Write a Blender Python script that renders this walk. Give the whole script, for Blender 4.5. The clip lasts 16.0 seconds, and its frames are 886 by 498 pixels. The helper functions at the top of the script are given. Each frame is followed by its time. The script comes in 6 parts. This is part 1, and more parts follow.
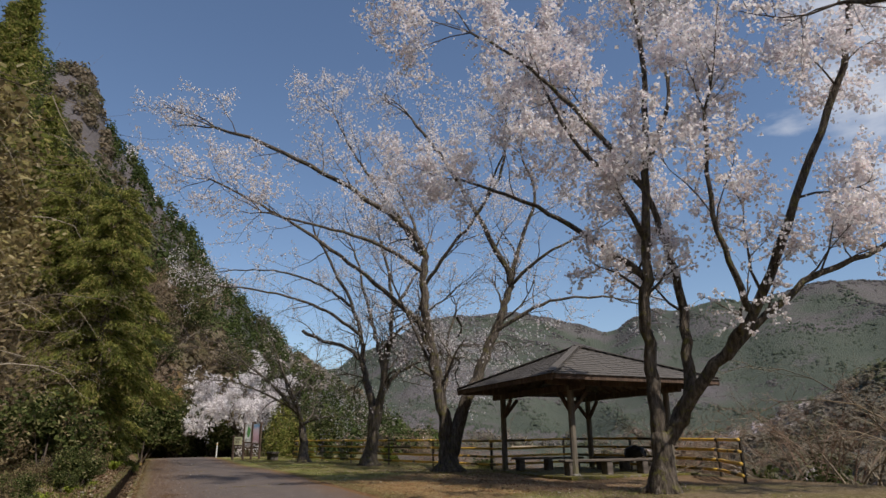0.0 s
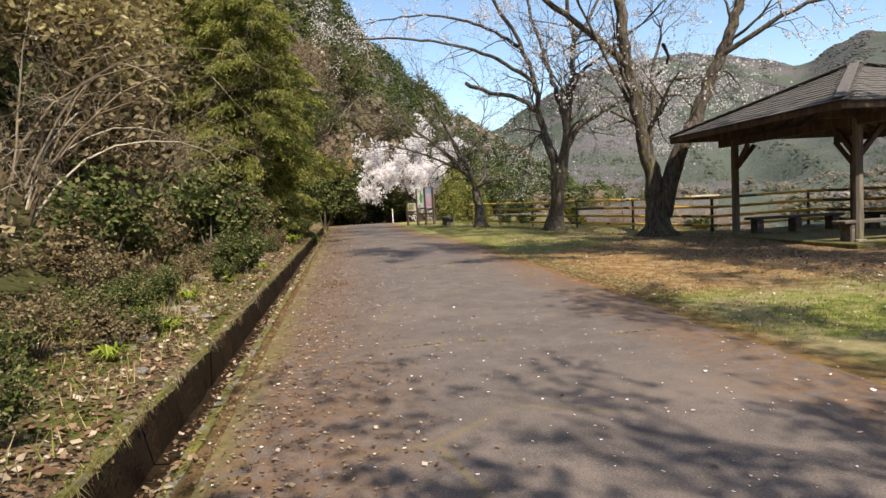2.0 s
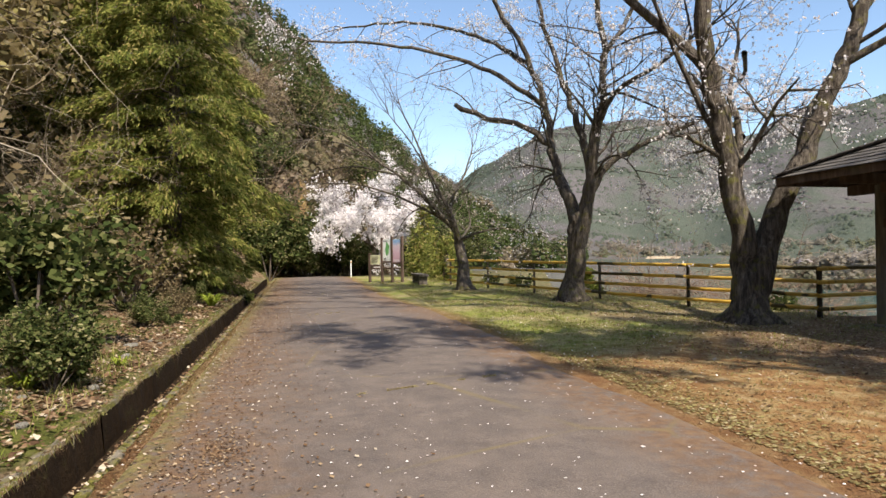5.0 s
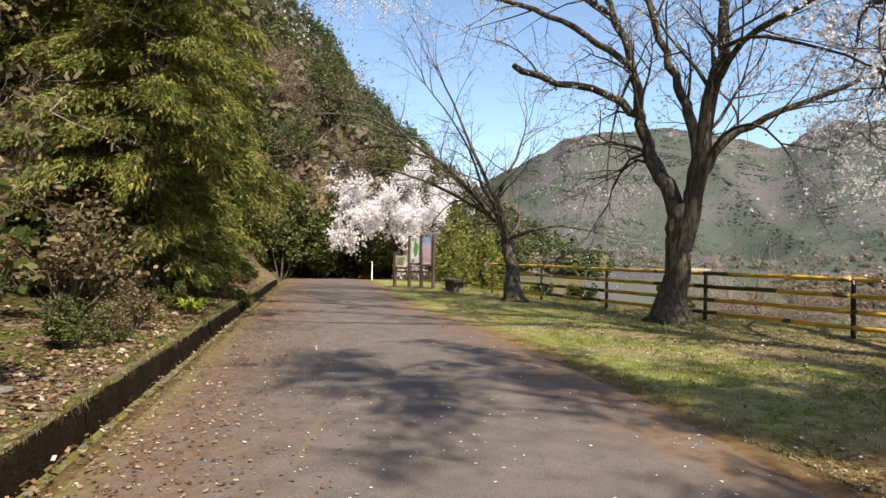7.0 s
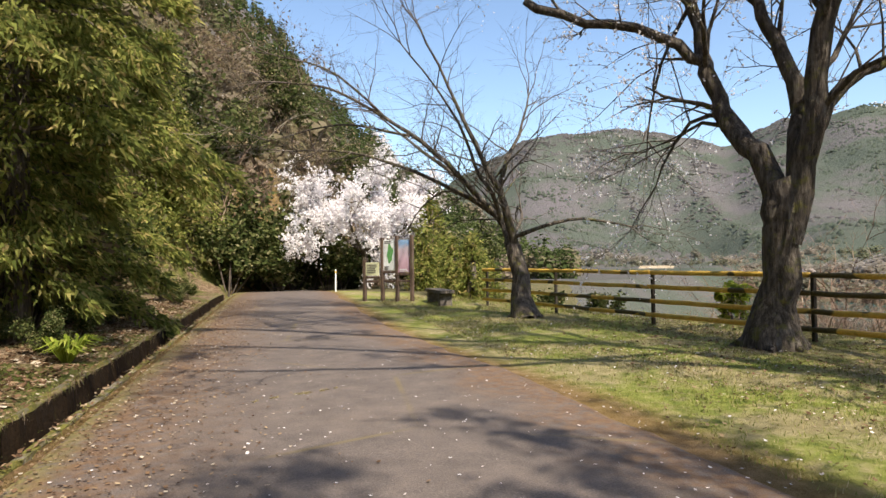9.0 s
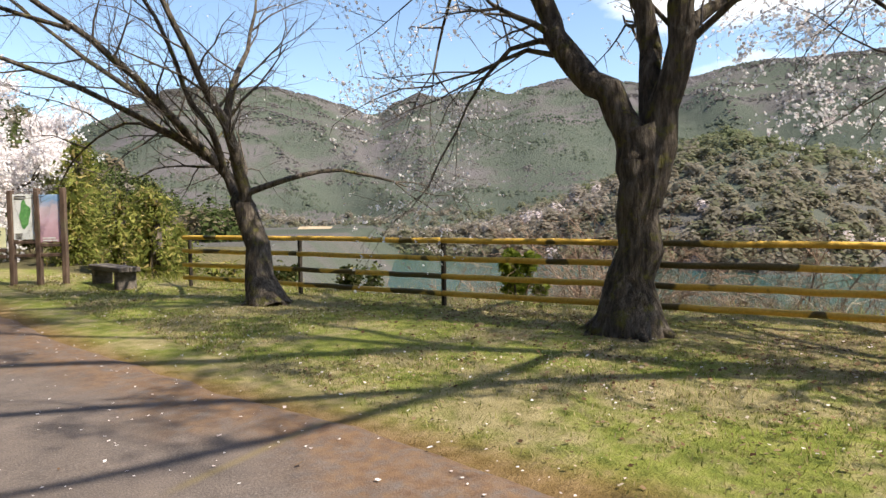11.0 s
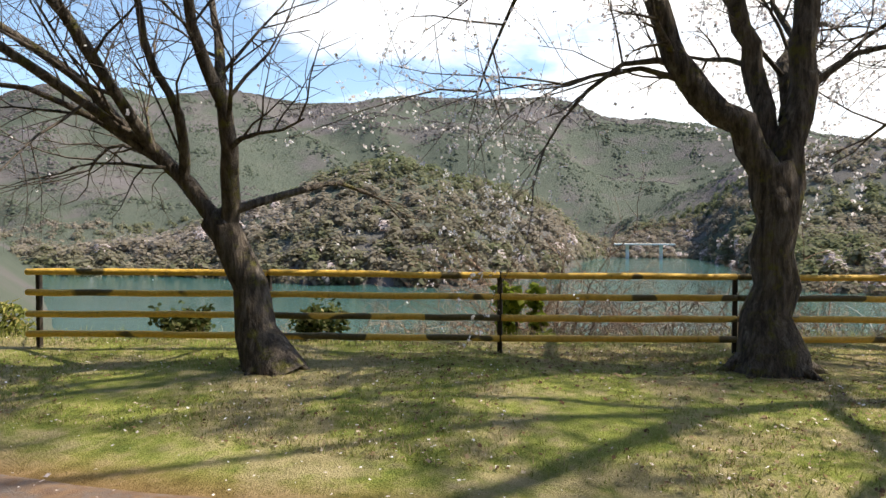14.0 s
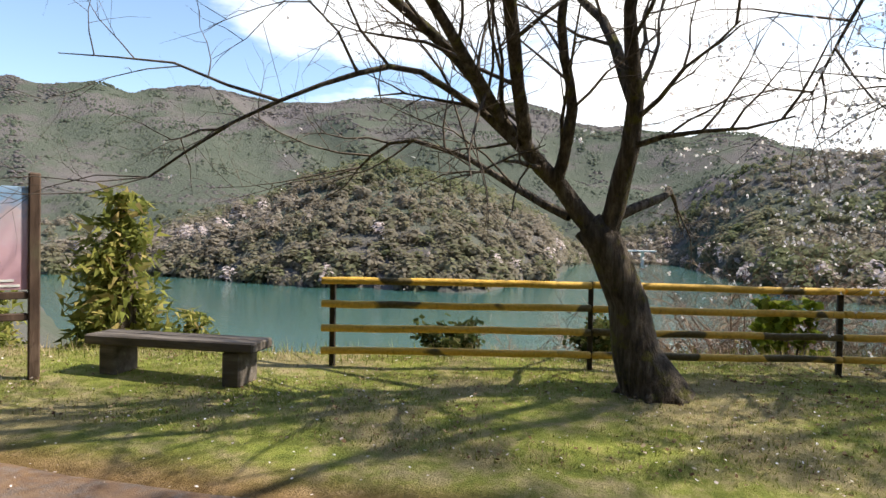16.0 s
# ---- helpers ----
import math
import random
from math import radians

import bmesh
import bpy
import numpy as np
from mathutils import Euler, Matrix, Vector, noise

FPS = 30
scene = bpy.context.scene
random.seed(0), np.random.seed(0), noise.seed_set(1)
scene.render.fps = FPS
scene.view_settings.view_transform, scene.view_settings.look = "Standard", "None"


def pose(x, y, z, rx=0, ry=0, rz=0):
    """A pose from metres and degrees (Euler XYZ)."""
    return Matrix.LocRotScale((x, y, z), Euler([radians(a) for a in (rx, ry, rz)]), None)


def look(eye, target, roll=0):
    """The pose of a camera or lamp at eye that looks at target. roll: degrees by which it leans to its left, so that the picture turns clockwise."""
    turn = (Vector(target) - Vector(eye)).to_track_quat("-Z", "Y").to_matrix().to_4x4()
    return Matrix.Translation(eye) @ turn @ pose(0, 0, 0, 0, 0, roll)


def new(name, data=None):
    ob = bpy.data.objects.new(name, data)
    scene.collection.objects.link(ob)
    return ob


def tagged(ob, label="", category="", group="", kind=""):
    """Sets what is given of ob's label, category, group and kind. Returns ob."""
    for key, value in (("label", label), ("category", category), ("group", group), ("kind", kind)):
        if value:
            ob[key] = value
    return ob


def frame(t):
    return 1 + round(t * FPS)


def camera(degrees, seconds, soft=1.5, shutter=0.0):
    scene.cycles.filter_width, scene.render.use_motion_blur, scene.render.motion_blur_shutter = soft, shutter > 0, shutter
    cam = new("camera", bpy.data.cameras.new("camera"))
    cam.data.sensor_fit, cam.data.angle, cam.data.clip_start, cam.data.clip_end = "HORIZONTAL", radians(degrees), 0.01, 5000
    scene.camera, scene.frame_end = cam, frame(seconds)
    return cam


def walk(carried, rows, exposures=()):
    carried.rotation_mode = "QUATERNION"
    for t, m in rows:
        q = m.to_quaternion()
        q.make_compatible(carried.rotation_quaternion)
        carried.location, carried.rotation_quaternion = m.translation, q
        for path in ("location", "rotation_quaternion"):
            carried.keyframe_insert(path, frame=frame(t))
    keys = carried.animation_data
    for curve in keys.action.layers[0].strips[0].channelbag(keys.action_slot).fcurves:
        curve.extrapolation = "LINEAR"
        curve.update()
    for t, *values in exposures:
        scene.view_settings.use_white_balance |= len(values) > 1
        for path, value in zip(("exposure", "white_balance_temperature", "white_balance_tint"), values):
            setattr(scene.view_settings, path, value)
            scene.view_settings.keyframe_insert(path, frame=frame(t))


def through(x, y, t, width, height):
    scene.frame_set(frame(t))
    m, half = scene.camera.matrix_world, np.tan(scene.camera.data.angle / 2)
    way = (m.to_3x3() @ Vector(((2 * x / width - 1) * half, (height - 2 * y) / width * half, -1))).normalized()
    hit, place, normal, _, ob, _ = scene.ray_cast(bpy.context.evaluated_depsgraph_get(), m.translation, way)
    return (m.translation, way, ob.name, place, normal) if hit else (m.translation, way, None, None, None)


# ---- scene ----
# The scene's own axes: x across the road towards the lake, y along the road, z up.
cam = camera(70.0, 16.0)
ROAD = pose(0, 0, 0, 0, 0, -31.93)
PATH = [
    (0, (4.269, -3.232, 0.855), (3.989, -1.342, 1.447), -0.5),
    (0.5, (3.918, -2.064, 0.923), (3.327, -0.19, 1.298), -4.0),
    (1, (3.465, -1.102, 1.0), (2.718, 0.747, 1.142), -4.6),
    (1.5, (3.008, -0.161, 1.078), (2.221, 1.677, 1.046), -4.2),
    (2, (2.506, 0.688, 1.153), (1.715, 2.52, 1.017), -3.0),
    (2.5, (1.963, 1.589, 1.2), (1.261, 3.448, 0.973), -3.0),
    (3, (1.466, 2.61, 1.212), (1.015, 4.537, 0.927), -1.6),
    (3.5, (0.994, 3.525, 1.253), (0.632, 5.476, 1.005), -1.2),
    (4, (0.48, 4.367, 1.273), (0.044, 6.314, 1.127), -0.6),
    (4.5, (0.024, 5.265, 1.318), (-0.533, 7.185, 1.259), -1.2),
    (5, (-0.48, 6.151, 1.325), (-1.14, 8.039, 1.346), -0.7),
    (5.2, (-0.658, 6.533, 1.312), (-1.346, 8.411, 1.351), -0.6),
    (7.5, (-3.119, 10.808, 1.214), (-3.83, 12.677, 1.25), 1.2),
    (8, (-3.618, 11.699, 1.204), (-4.291, 13.581, 1.269), 0.2),
    (10.3, (-5.902, 15.888, 1.384), (-5.981, 17.886, 1.322), -0.8),
    (10.5, (-6.091, 16.213, 1.377), (-5.99, 18.209, 1.304), -0.8),
    (11, (-6.627, 16.935, 1.384), (-6.168, 18.88, 1.295), -0.9),
    (11.5, (-7.231, 17.663, 1.453), (-6.224, 19.387, 1.335), -0.6),
    (12, (-7.756, 18.334, 1.506), (-6.305, 19.704, 1.374), -2.1),
    (12.5, (-8.34, 19.005, 1.531), (-6.76, 20.226, 1.408), -3.2),
    (13, (-8.962, 19.61, 1.533), (-7.406, 20.862, 1.437), -2.4),
    (13.5, (-9.671, 20.202, 1.572), (-8.203, 21.558, 1.506), -1.1),
    (14, (-10.523, 20.931, 1.607), (-9.141, 22.375, 1.561), 0.0),
    (14.5, (-11.114, 21.931, 1.614), (-9.809, 23.446, 1.589), 1.3),
    (15, (-11.741, 22.836, 1.652), (-10.352, 24.275, 1.646), 2.3),
    (15.5, (-12.411, 23.688, 1.658), (-10.902, 24.999, 1.645), 1.6),
    (16, (-13.044, 24.527, 1.64), (-11.595, 25.904, 1.604), 1.0),
]
EXPOSURES = [(0.0, -0.30, 6650, 12), (0.4, -0.2, 6700, 11), (0.8, 0.08, 6850, 10), (1.3, 0.52, 7000, 10), (1.8, 0.65, 7000, 10), (8.2, 0.76, 7000, 10), (10.5, 0.84, 7000, 10), (12.0, 0.86, 7000, 10), (16.0, 0.86, 7000, 10)]
walk(cam, [(t, ROAD @ look(eye, target, roll)) for t, eye, target, roll in PATH], EXPOSURES)

# ---- sky and sun ----
SUN_AZIMUTH, SUN_HEIGHT = 162.0, 51.0  # degrees from +y towards +x, and above the horizon


def build_sky():
    world = bpy.data.worlds.new("sky")
    scene.world = world
    world.use_nodes = True
    nt = world.node_tree
    nt.nodes.clear()
    out = nt.nodes.new("ShaderNodeOutputWorld")
    bg = nt.nodes.new("ShaderNodeBackground")
    sky = nt.nodes.new("ShaderNodeTexSky")
    sky.sky_type, sky.sun_disc = "NISHITA", False
    sky.sun_elevation, sky.sun_rotation = radians(SUN_HEIGHT), radians(SUN_AZIMUTH)
    sky.air_density, sky.dust_density, sky.ozone_density = 1.0, 0.3, 3.0
    tc = nt.nodes.new("ShaderNodeTexCoord")
    mp = nt.nodes.new("ShaderNodeMapping")
    mp.inputs["Scale"].default_value = (1.3, 1.3, 3.6)
    mp.inputs["Location"].default_value = (0.35, 0.1, 0.25)
    no = nt.nodes.new("ShaderNodeTexNoise")
    no.inputs["Scale"].default_value, no.inputs["Detail"].default_value, no.inputs["Roughness"].default_value = 1.7, 8.0, 0.55
    ramp = nt.nodes.new("ShaderNodeValToRGB")
    ramp.color_ramp.elements[0].position, ramp.color_ramp.elements[1].position = 0.47, 0.62
    # clouds bank up over the far side of the lake
    dot = nt.nodes.new("ShaderNodeVectorMath")
    dot.operation = "DOT_PRODUCT"
    dot.inputs[1].default_value = (0.966, -0.26, 0.0)
    add = nt.nodes.new("ShaderNodeMath")
    add.operation, add.inputs[1].default_value = "MULTIPLY_ADD", 0.60
    mix = nt.nodes.new("ShaderNodeMix")
    mix.data_type = "RGBA"
    mix.inputs["B"].default_value = (7.2, 7.4, 7.7, 1)
    L = nt.links.new
    L(tc.outputs["Generated"], mp.inputs["Vector"])
    L(mp.outputs["Vector"], no.inputs["Vector"])
    L(tc.outputs["Generated"], dot.inputs[0])
    L(dot.outputs["Value"], add.inputs[0])
    sub = nt.nodes.new("ShaderNodeMath")
    sub.operation, sub.inputs[1].default_value = "SUBTRACT", 0.42
    L(no.outputs["Fac"], sub.inputs[0])
    L(sub.outputs[0], add.inputs[2])
    L(add.outputs[0], ramp.inputs["Fac"])
    L(ramp.outputs["Color"], mix.inputs["Factor"])
    L(sky.outputs["Color"], mix.inputs["A"])
    L(mix.outputs["Result"], bg.inputs["Color"])
    bg.inputs["Strength"].default_value = 0.145
    L(bg.outputs[0], out.inputs["Surface"])
    lamp = bpy.data.lights.new("sun", "SUN")
    lamp.energy, lamp.angle, lamp.color = 5.0, radians(0.6), (1.0, 0.94, 0.84)
    sun = new("sun", lamp)
    a, e = radians(SUN_AZIMUTH), radians(SUN_HEIGHT)
    way = Vector((math.sin(a) * math.cos(e), math.cos(a) * math.cos(e), math.sin(e)))
    sun.matrix_world = look(way * 60, (0, 0, 0))


build_sky()

# ---- materials ----
class Nodes:
    """A short hand for node materials."""

    def __init__(self, name):
        self.mat = bpy.data.materials.new(name)
        self.mat.use_nodes = True
        self.nt = self.mat.node_tree
        self.nt.nodes.clear()
        self.out = self.nt.nodes.new("ShaderNodeOutputMaterial")
        self.tc = self.nt.nodes.new("ShaderNodeTexCoord")

    def link(self, a, b):
        self.nt.links.new(a, b)

    def noise(self, scale, detail=4.0, rough=0.55, stretch=(1, 1, 1), shift=(0, 0, 0)):
        mp = self.nt.nodes.new("ShaderNodeMapping")
        mp.inputs["Scale"].default_value, mp.inputs["Location"].default_value = stretch, shift
        self.link(self.tc.outputs["Object"], mp.inputs["Vector"])
        n = self.nt.nodes.new("ShaderNodeTexNoise")
        n.inputs["Scale"].default_value, n.inputs["Detail"].default_value, n.inputs["Roughness"].default_value = scale, detail, rough
        self.link(mp.outputs["Vector"], n.inputs["Vector"])
        return n.outputs["Fac"]

    def voronoi(self, scale, stretch=(1, 1, 1), feature="F1", output="Distance"):
        mp = self.nt.nodes.new("ShaderNodeMapping")
        mp.inputs["Scale"].default_value = stretch
        self.link(self.tc.outputs["Object"], mp.inputs["Vector"])
        n = self.nt.nodes.new("ShaderNodeTexVoronoi")
        n.feature = feature
        n.inputs["Scale"].default_value = scale
        self.link(mp.outputs["Vector"], n.inputs["Vector"])
        return n.outputs[output]

    def axis(self, k):
        s = self.nt.nodes.new("ShaderNodeSeparateXYZ")
        self.link(self.tc.outputs["Object"], s.inputs[0])
        return s.outputs[k]

    def math(self, op, a, b=0.0, c=0.0):
        m = self.nt.nodes.new("ShaderNodeMath")
        m.operation = op
        for i, v in enumerate((a, b, c)):
            if isinstance(v, (int, float)):
                m.inputs[i].default_value = v
            else:
                self.link(v, m.inputs[i])
        return m.outputs[0]

    def step(self, v, lo, hi):
        r = self.nt.nodes.new("ShaderNodeMapRange")
        r.interpolation_type = "SMOOTHSTEP"
        r.inputs["From Min"].default_value, r.inputs["From Max"].default_value = lo, hi
        self.link(v, r.inputs["Value"])
        return r.outputs["Result"]

    def mix(self, f, a, b):
        m = self.nt.nodes.new("ShaderNodeMix")
        m.data_type = "RGBA"
        for key, v in (("Factor", f), ("A", a), ("B", b)):
            if isinstance(v, (int, float)):
                m.inputs[key].default_value = v
            elif isinstance(v, tuple):
                m.inputs[key].default_value = (*v, 1)
            else:
                self.link(v, m.inputs[key])
        return m.outputs["Result"]

    def ramp(self, f, *stops):
        r = self.nt.nodes.new("ShaderNodeValToRGB")
        el = r.color_ramp.elements
        while len(el) < len(stops):
            el.new(0.5)
        for e, (p, c) in zip(el, stops):
            e.position, e.color = p, (*c, 1)
        self.link(f, r.inputs["Fac"])
        return r.outputs["Color"]

    def island(self):
        return self.nt.nodes.new("ShaderNodeNewGeometry").outputs["Random Per Island"]

    def chance(self):
        return self.nt.nodes.new("ShaderNodeObjectInfo").outputs["Random"]

    def done(self, colour, rough=0.8, bump=None, depth=0.01, metal=0.0, spec=0.3):
        b = self.nt.nodes.new("ShaderNodeBsdfPrincipled")
        b.inputs["Metallic"].default_value, b.inputs["Specular IOR Level"].default_value = metal, spec
        for key, v in (("Base Color", colour), ("Roughness", rough)):
            if isinstance(v, tuple):
                b.inputs[key].default_value = (*v, 1)
            elif isinstance(v, (int, float)):
                b.inputs[key].default_value = v
            else:
                self.link(v, b.inputs[key])
        if bump is not None:
            k = self.nt.nodes.new("ShaderNodeBump")
            k.inputs["Strength"].default_value, k.inputs["Distance"].default_value = 1.0, depth
            self.link(bump, k.inputs["Height"])
            self.link(k.outputs[0], b.inputs["Normal"])
        self.link(b.outputs[0], self.out.inputs["Surface"])
        return self.mat

    def leafy(self, colour, through=0.4):
        """A thin leaf or petal: part of the light passes through it."""
        d, t, m = (self.nt.nodes.new(k) for k in ("ShaderNodeBsdfDiffuse", "ShaderNodeBsdfTranslucent", "ShaderNodeMixShader"))
        for s in (d, t):
            self.link(colour, s.inputs["Color"])
        m.inputs[0].default_value = through
        self.link(d.outputs[0], m.inputs[1])
        self.link(t.outputs[0], m.inputs[2])
        self.link(m.outputs[0], self.out.inputs["Surface"])
        return self.mat


def make_materials():
    M = {}
    n = Nodes("asphalt")
    fine, mid, big = n.noise(90, 3), n.noise(3.2, 6, 0.65), n.noise(0.45, 4)
    c = n.ramp(mid, (0.3, (0.088, 0.071, 0.063)), (0.55, (0.131, 0.104, 0.090)), (0.8, (0.18, 0.14, 0.118)))
    c = n.mix(n.math("MULTIPLY", n.step(fine, 0.5, 0.75), 0.5), c, (0.25, 0.215, 0.2))
    c = n.mix(n.math("MULTIPLY", n.step(fine, 0.5, 0.3), 0.5), c, (0.05, 0.043, 0.042))
    c = n.mix(n.math("MULTIPLY", n.step(big, 0.52, 0.7), 0.35), c, (0.20, 0.155, 0.125))
    x = n.axis(0)
    wob = n.math("MULTIPLY", n.math("SUBTRACT", n.noise(0.9, 5), 0.5), 1.5)
    right = n.step(n.math("ADD", n.math("ADD", x, n.math("MULTIPLY", n.step(n.axis(1), 18.0, 26.0), 0.55)), wob), 4.9, 5.8)
    left = n.step(n.math("ADD", x, wob), 3.3, 1.7)
    edge = n.math("MULTIPLY", n.math("MAXIMUM", right, left), n.step(n.noise(7, 5, 0.7), 0.32, 0.6))
    c = n.mix(n.math("MULTIPLY", edge, 0.8), c, n.ramp(n.noise(11, 5), (0.3, (0.10, 0.05, 0.025)), (0.7, (0.20, 0.115, 0.055))))
    lip = n.math("MULTIPLY", n.step(n.math("ADD", x, n.math("MULTIPLY", wob, 0.3)), 1.95, 1.6), n.step(n.noise(9, 6, 0.7), 0.35, 0.55))
    c = n.mix(n.math("MULTIPLY", lip, 0.85), c, n.ramp(n.noise(16, 5), (0.3, (0.09, 0.085, 0.02)), (0.7, (0.24, 0.19, 0.07))))
    crack = n.step(n.voronoi(0.28, feature="DISTANCE_TO_EDGE"), 0.012, 0.0)
    c = n.mix(n.math("MULTIPLY", crack, n.math("MULTIPLY", n.step(n.noise(0.6), 0.45, 0.6), 0.6)), c, (0.17, 0.13, 0.06))
    M["asphalt"] = n.done(c, 0.85, n.math("ADD", fine, n.math("MULTIPLY", mid, 0.5)), 0.008)

    n = Nodes("ground_soil_and_grass")
    x, y = n.axis(0), n.axis(1)
    fine, mid, big = n.noise(40, 5, 0.7), n.noise(5, 6, 0.65), n.noise(0.7, 5, 0.6)
    soil = n.ramp(mid, (0.25, (0.17, 0.085, 0.035)), (0.5, (0.30, 0.165, 0.075)), (0.75, (0.46, 0.32, 0.19)))
    grass = n.ramp(mid, (0.3, (0.105, 0.135, 0.028)), (0.5, (0.205, 0.23, 0.05)), (0.66, (0.29, 0.275, 0.09)), (0.82, (0.36, 0.29, 0.15)))
    litter = n.ramp(n.voronoi(26, output="Color"), (0.1, (0.06, 0.035, 0.02)), (0.5, (0.16, 0.105, 0.065)), (0.9, (0.34, 0.26, 0.18)))
    wob = n.math("MULTIPLY", n.math("SUBTRACT", big, 0.5), 3.0)
    # bare soil before the shelter, from the road to its floor
    inside = n.math("MULTIPLY", n.step(n.math("ADD", y, wob), 6.3, 7.2), n.step(n.math("ADD", n.math("SUBTRACT", y, n.math("MULTIPLY", n.math("SUBTRACT", x, 6.0), 0.35)), wob), 14.2, 12.9))
    patch = n.math("MULTIPLY", n.step(n.math("ADD", mid, n.math("MULTIPLY", big, 0.6)), 0.88, 0.72), 1.0)
    c = n.mix(n.math("MULTIPLY", n.step(n.math("ADD", big, n.math("MULTIPLY", mid, 0.5)), 0.65, 0.87), 0.88), grass, n.ramp(mid, (0.3, (0.20, 0.16, 0.08)), (0.7, (0.36, 0.30, 0.17))))
    c = n.mix(n.math("MULTIPLY", inside, n.math("ADD", n.math("MULTIPLY", patch, 0.35), 0.65)), c, soil)
    near_trees = n.math("MULTIPLY", n.step(n.math("ADD", x, n.math("MULTIPLY", wob, 0.7)), 8.6, 9.8), n.step(y, 26.0, 14.0))
    c = n.mix(n.math("MULTIPLY", near_trees, 0.75), c, litter)
    strip = n.math("MULTIPLY", n.step(n.math("ADD", n.math("ADD", x, n.math("MULTIPLY", n.step(y, 18.0, 26.0), 0.8)), n.math("MULTIPLY", wob, 0.25)), 6.7, 6.1), 0.8)
    c = n.mix(strip, c, n.ramp(mid, (0.3, (0.13, 0.06, 0.028)), (0.7, (0.25, 0.15, 0.075))))
    bank = n.step(x, 1.2, 0.8)
    moss = n.ramp(mid, (0.3, (0.05, 0.065, 0.015)), (0.7, (0.14, 0.14, 0.035)))
    c = n.mix(bank, c, n.mix(n.step(big, 0.42, 0.58), litter, moss))
    wild = n.step(n.math("ADD", x, n.math("MULTIPLY", wob, 0.6)), -1.6, -2.8)
    c = n.mix(wild, c, n.ramp(mid, (0.3, (0.035, 0.04, 0.015)), (0.6, (0.09, 0.085, 0.035)), (0.8, (0.17, 0.13, 0.07))))
    beyond = n.step(n.math("ADD", n.math("MULTIPLY", y, 0.3), x), 18.6, 19.4)
    c = n.mix(beyond, c, n.ramp(mid, (0.3, (0.05, 0.055, 0.02)), (0.7, (0.16, 0.13, 0.075))))
    M["ground"] = n.done(c, 0.95, n.math("ADD", fine, mid), 0.03, spec=0.1)

    # distance haze is put into these greyed, bluish, low-contrast forest colours
    n = Nodes("forest_floor_hazed")
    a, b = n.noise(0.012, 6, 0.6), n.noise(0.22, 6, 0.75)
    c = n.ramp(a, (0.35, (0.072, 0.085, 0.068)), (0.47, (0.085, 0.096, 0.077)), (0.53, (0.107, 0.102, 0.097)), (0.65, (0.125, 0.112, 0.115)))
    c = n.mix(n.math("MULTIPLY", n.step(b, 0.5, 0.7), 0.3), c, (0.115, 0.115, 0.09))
    M["hazed_ground"] = n.done(c, 1.0, b, 1.2, spec=0.0)

    n = Nodes("lake_water")
    c = n.ramp(n.noise(0.02, 4), (0.3, (0.028, 0.085, 0.08)), (0.7, (0.045, 0.115, 0.105)))
    M["water"] = n.done(c, 0.12, n.noise(1.1, 4, 0.6, (1, 0.45, 1)), 0.035, spec=0.5)

    n = Nodes("cherry_bark")
    a, b = n.noise(5, 6, 0.7), n.noise(15, 6, 0.72, (1, 1, 0.16))
    c = n.ramp(b, (0.32, (0.032, 0.025, 0.021)), (0.48, (0.095, 0.078, 0.064)), (0.68, (0.23, 0.195, 0.16)))
    c = n.mix(n.math("MULTIPLY", n.step(a, 0.52, 0.66), 0.7), c, (0.16, 0.155, 0.04))
    c = n.mix(n.math("MULTIPLY", n.step(a, 0.42, 0.3), 0.55), c, (0.27, 0.25, 0.21))
    M["bark"] = n.done(c, 0.95, n.math("ADD", b, n.math("MULTIPLY", a, 0.6)), 0.07, spec=0.1)

    n = Nodes("twig_bark")
    M["twig"] = n.done(n.ramp(n.noise(9, 4), (0.3, (0.06, 0.048, 0.04)), (0.7, (0.17, 0.14, 0.115))), 0.9, spec=0.1)
    n = Nodes("pale_dry_twig")
    M["pale_twig"] = n.done(n.ramp(n.island(), (0.0, (0.10, 0.075, 0.05)), (0.5, (0.20, 0.155, 0.105)), (1.0, (0.38, 0.33, 0.26))), 0.9, spec=0.1)
    n = Nodes("silver_twig")
    M["silver_twig"] = n.done(n.ramp(n.island(), (0.0, (0.28, 0.25, 0.22)), (1.0, (0.55, 0.52, 0.47))), 0.9, spec=0.1)
    n = Nodes("brown_twig")
    M["brown_twig"] = n.done(n.ramp(n.island(), (0.0, (0.14, 0.085, 0.06)), (0.5, (0.25, 0.165, 0.12)), (1.0, (0.38, 0.28, 0.21))), 0.9, spec=0.1)
    n = Nodes("cherry_blossom")
    M["blossom"] = n.leafy(n.ramp(n.island(), (0.0, (0.76, 0.66, 0.67)), (0.4, (0.88, 0.83, 0.83)), (1.0, (0.95, 0.93, 0.93))), 0.5)
    n = Nodes("white_cherry_blossom")
    M["white_blossom"] = n.leafy(n.ramp(n.island(), (0.0, (0.82, 0.76, 0.77)), (1.0, (0.95, 0.93, 0.93))), 0.35)
    n = Nodes("white_petals")
    M["petal"] = n.leafy(n.ramp(n.island(), (0.0, (0.62, 0.52, 0.5)), (1.0, (0.9, 0.87, 0.86))), 0.2)
    n = Nodes("cedar_foliage")
    M["cedar"] = n.leafy(n.ramp(n.island(), (0.0, (0.085, 0.105, 0.028)), (0.45, (0.19, 0.215, 0.055)), (0.8, (0.32, 0.315, 0.09)), (1.0, (0.42, 0.32, 0.14))), 0.45)
    n = Nodes("evergreen_leaves")
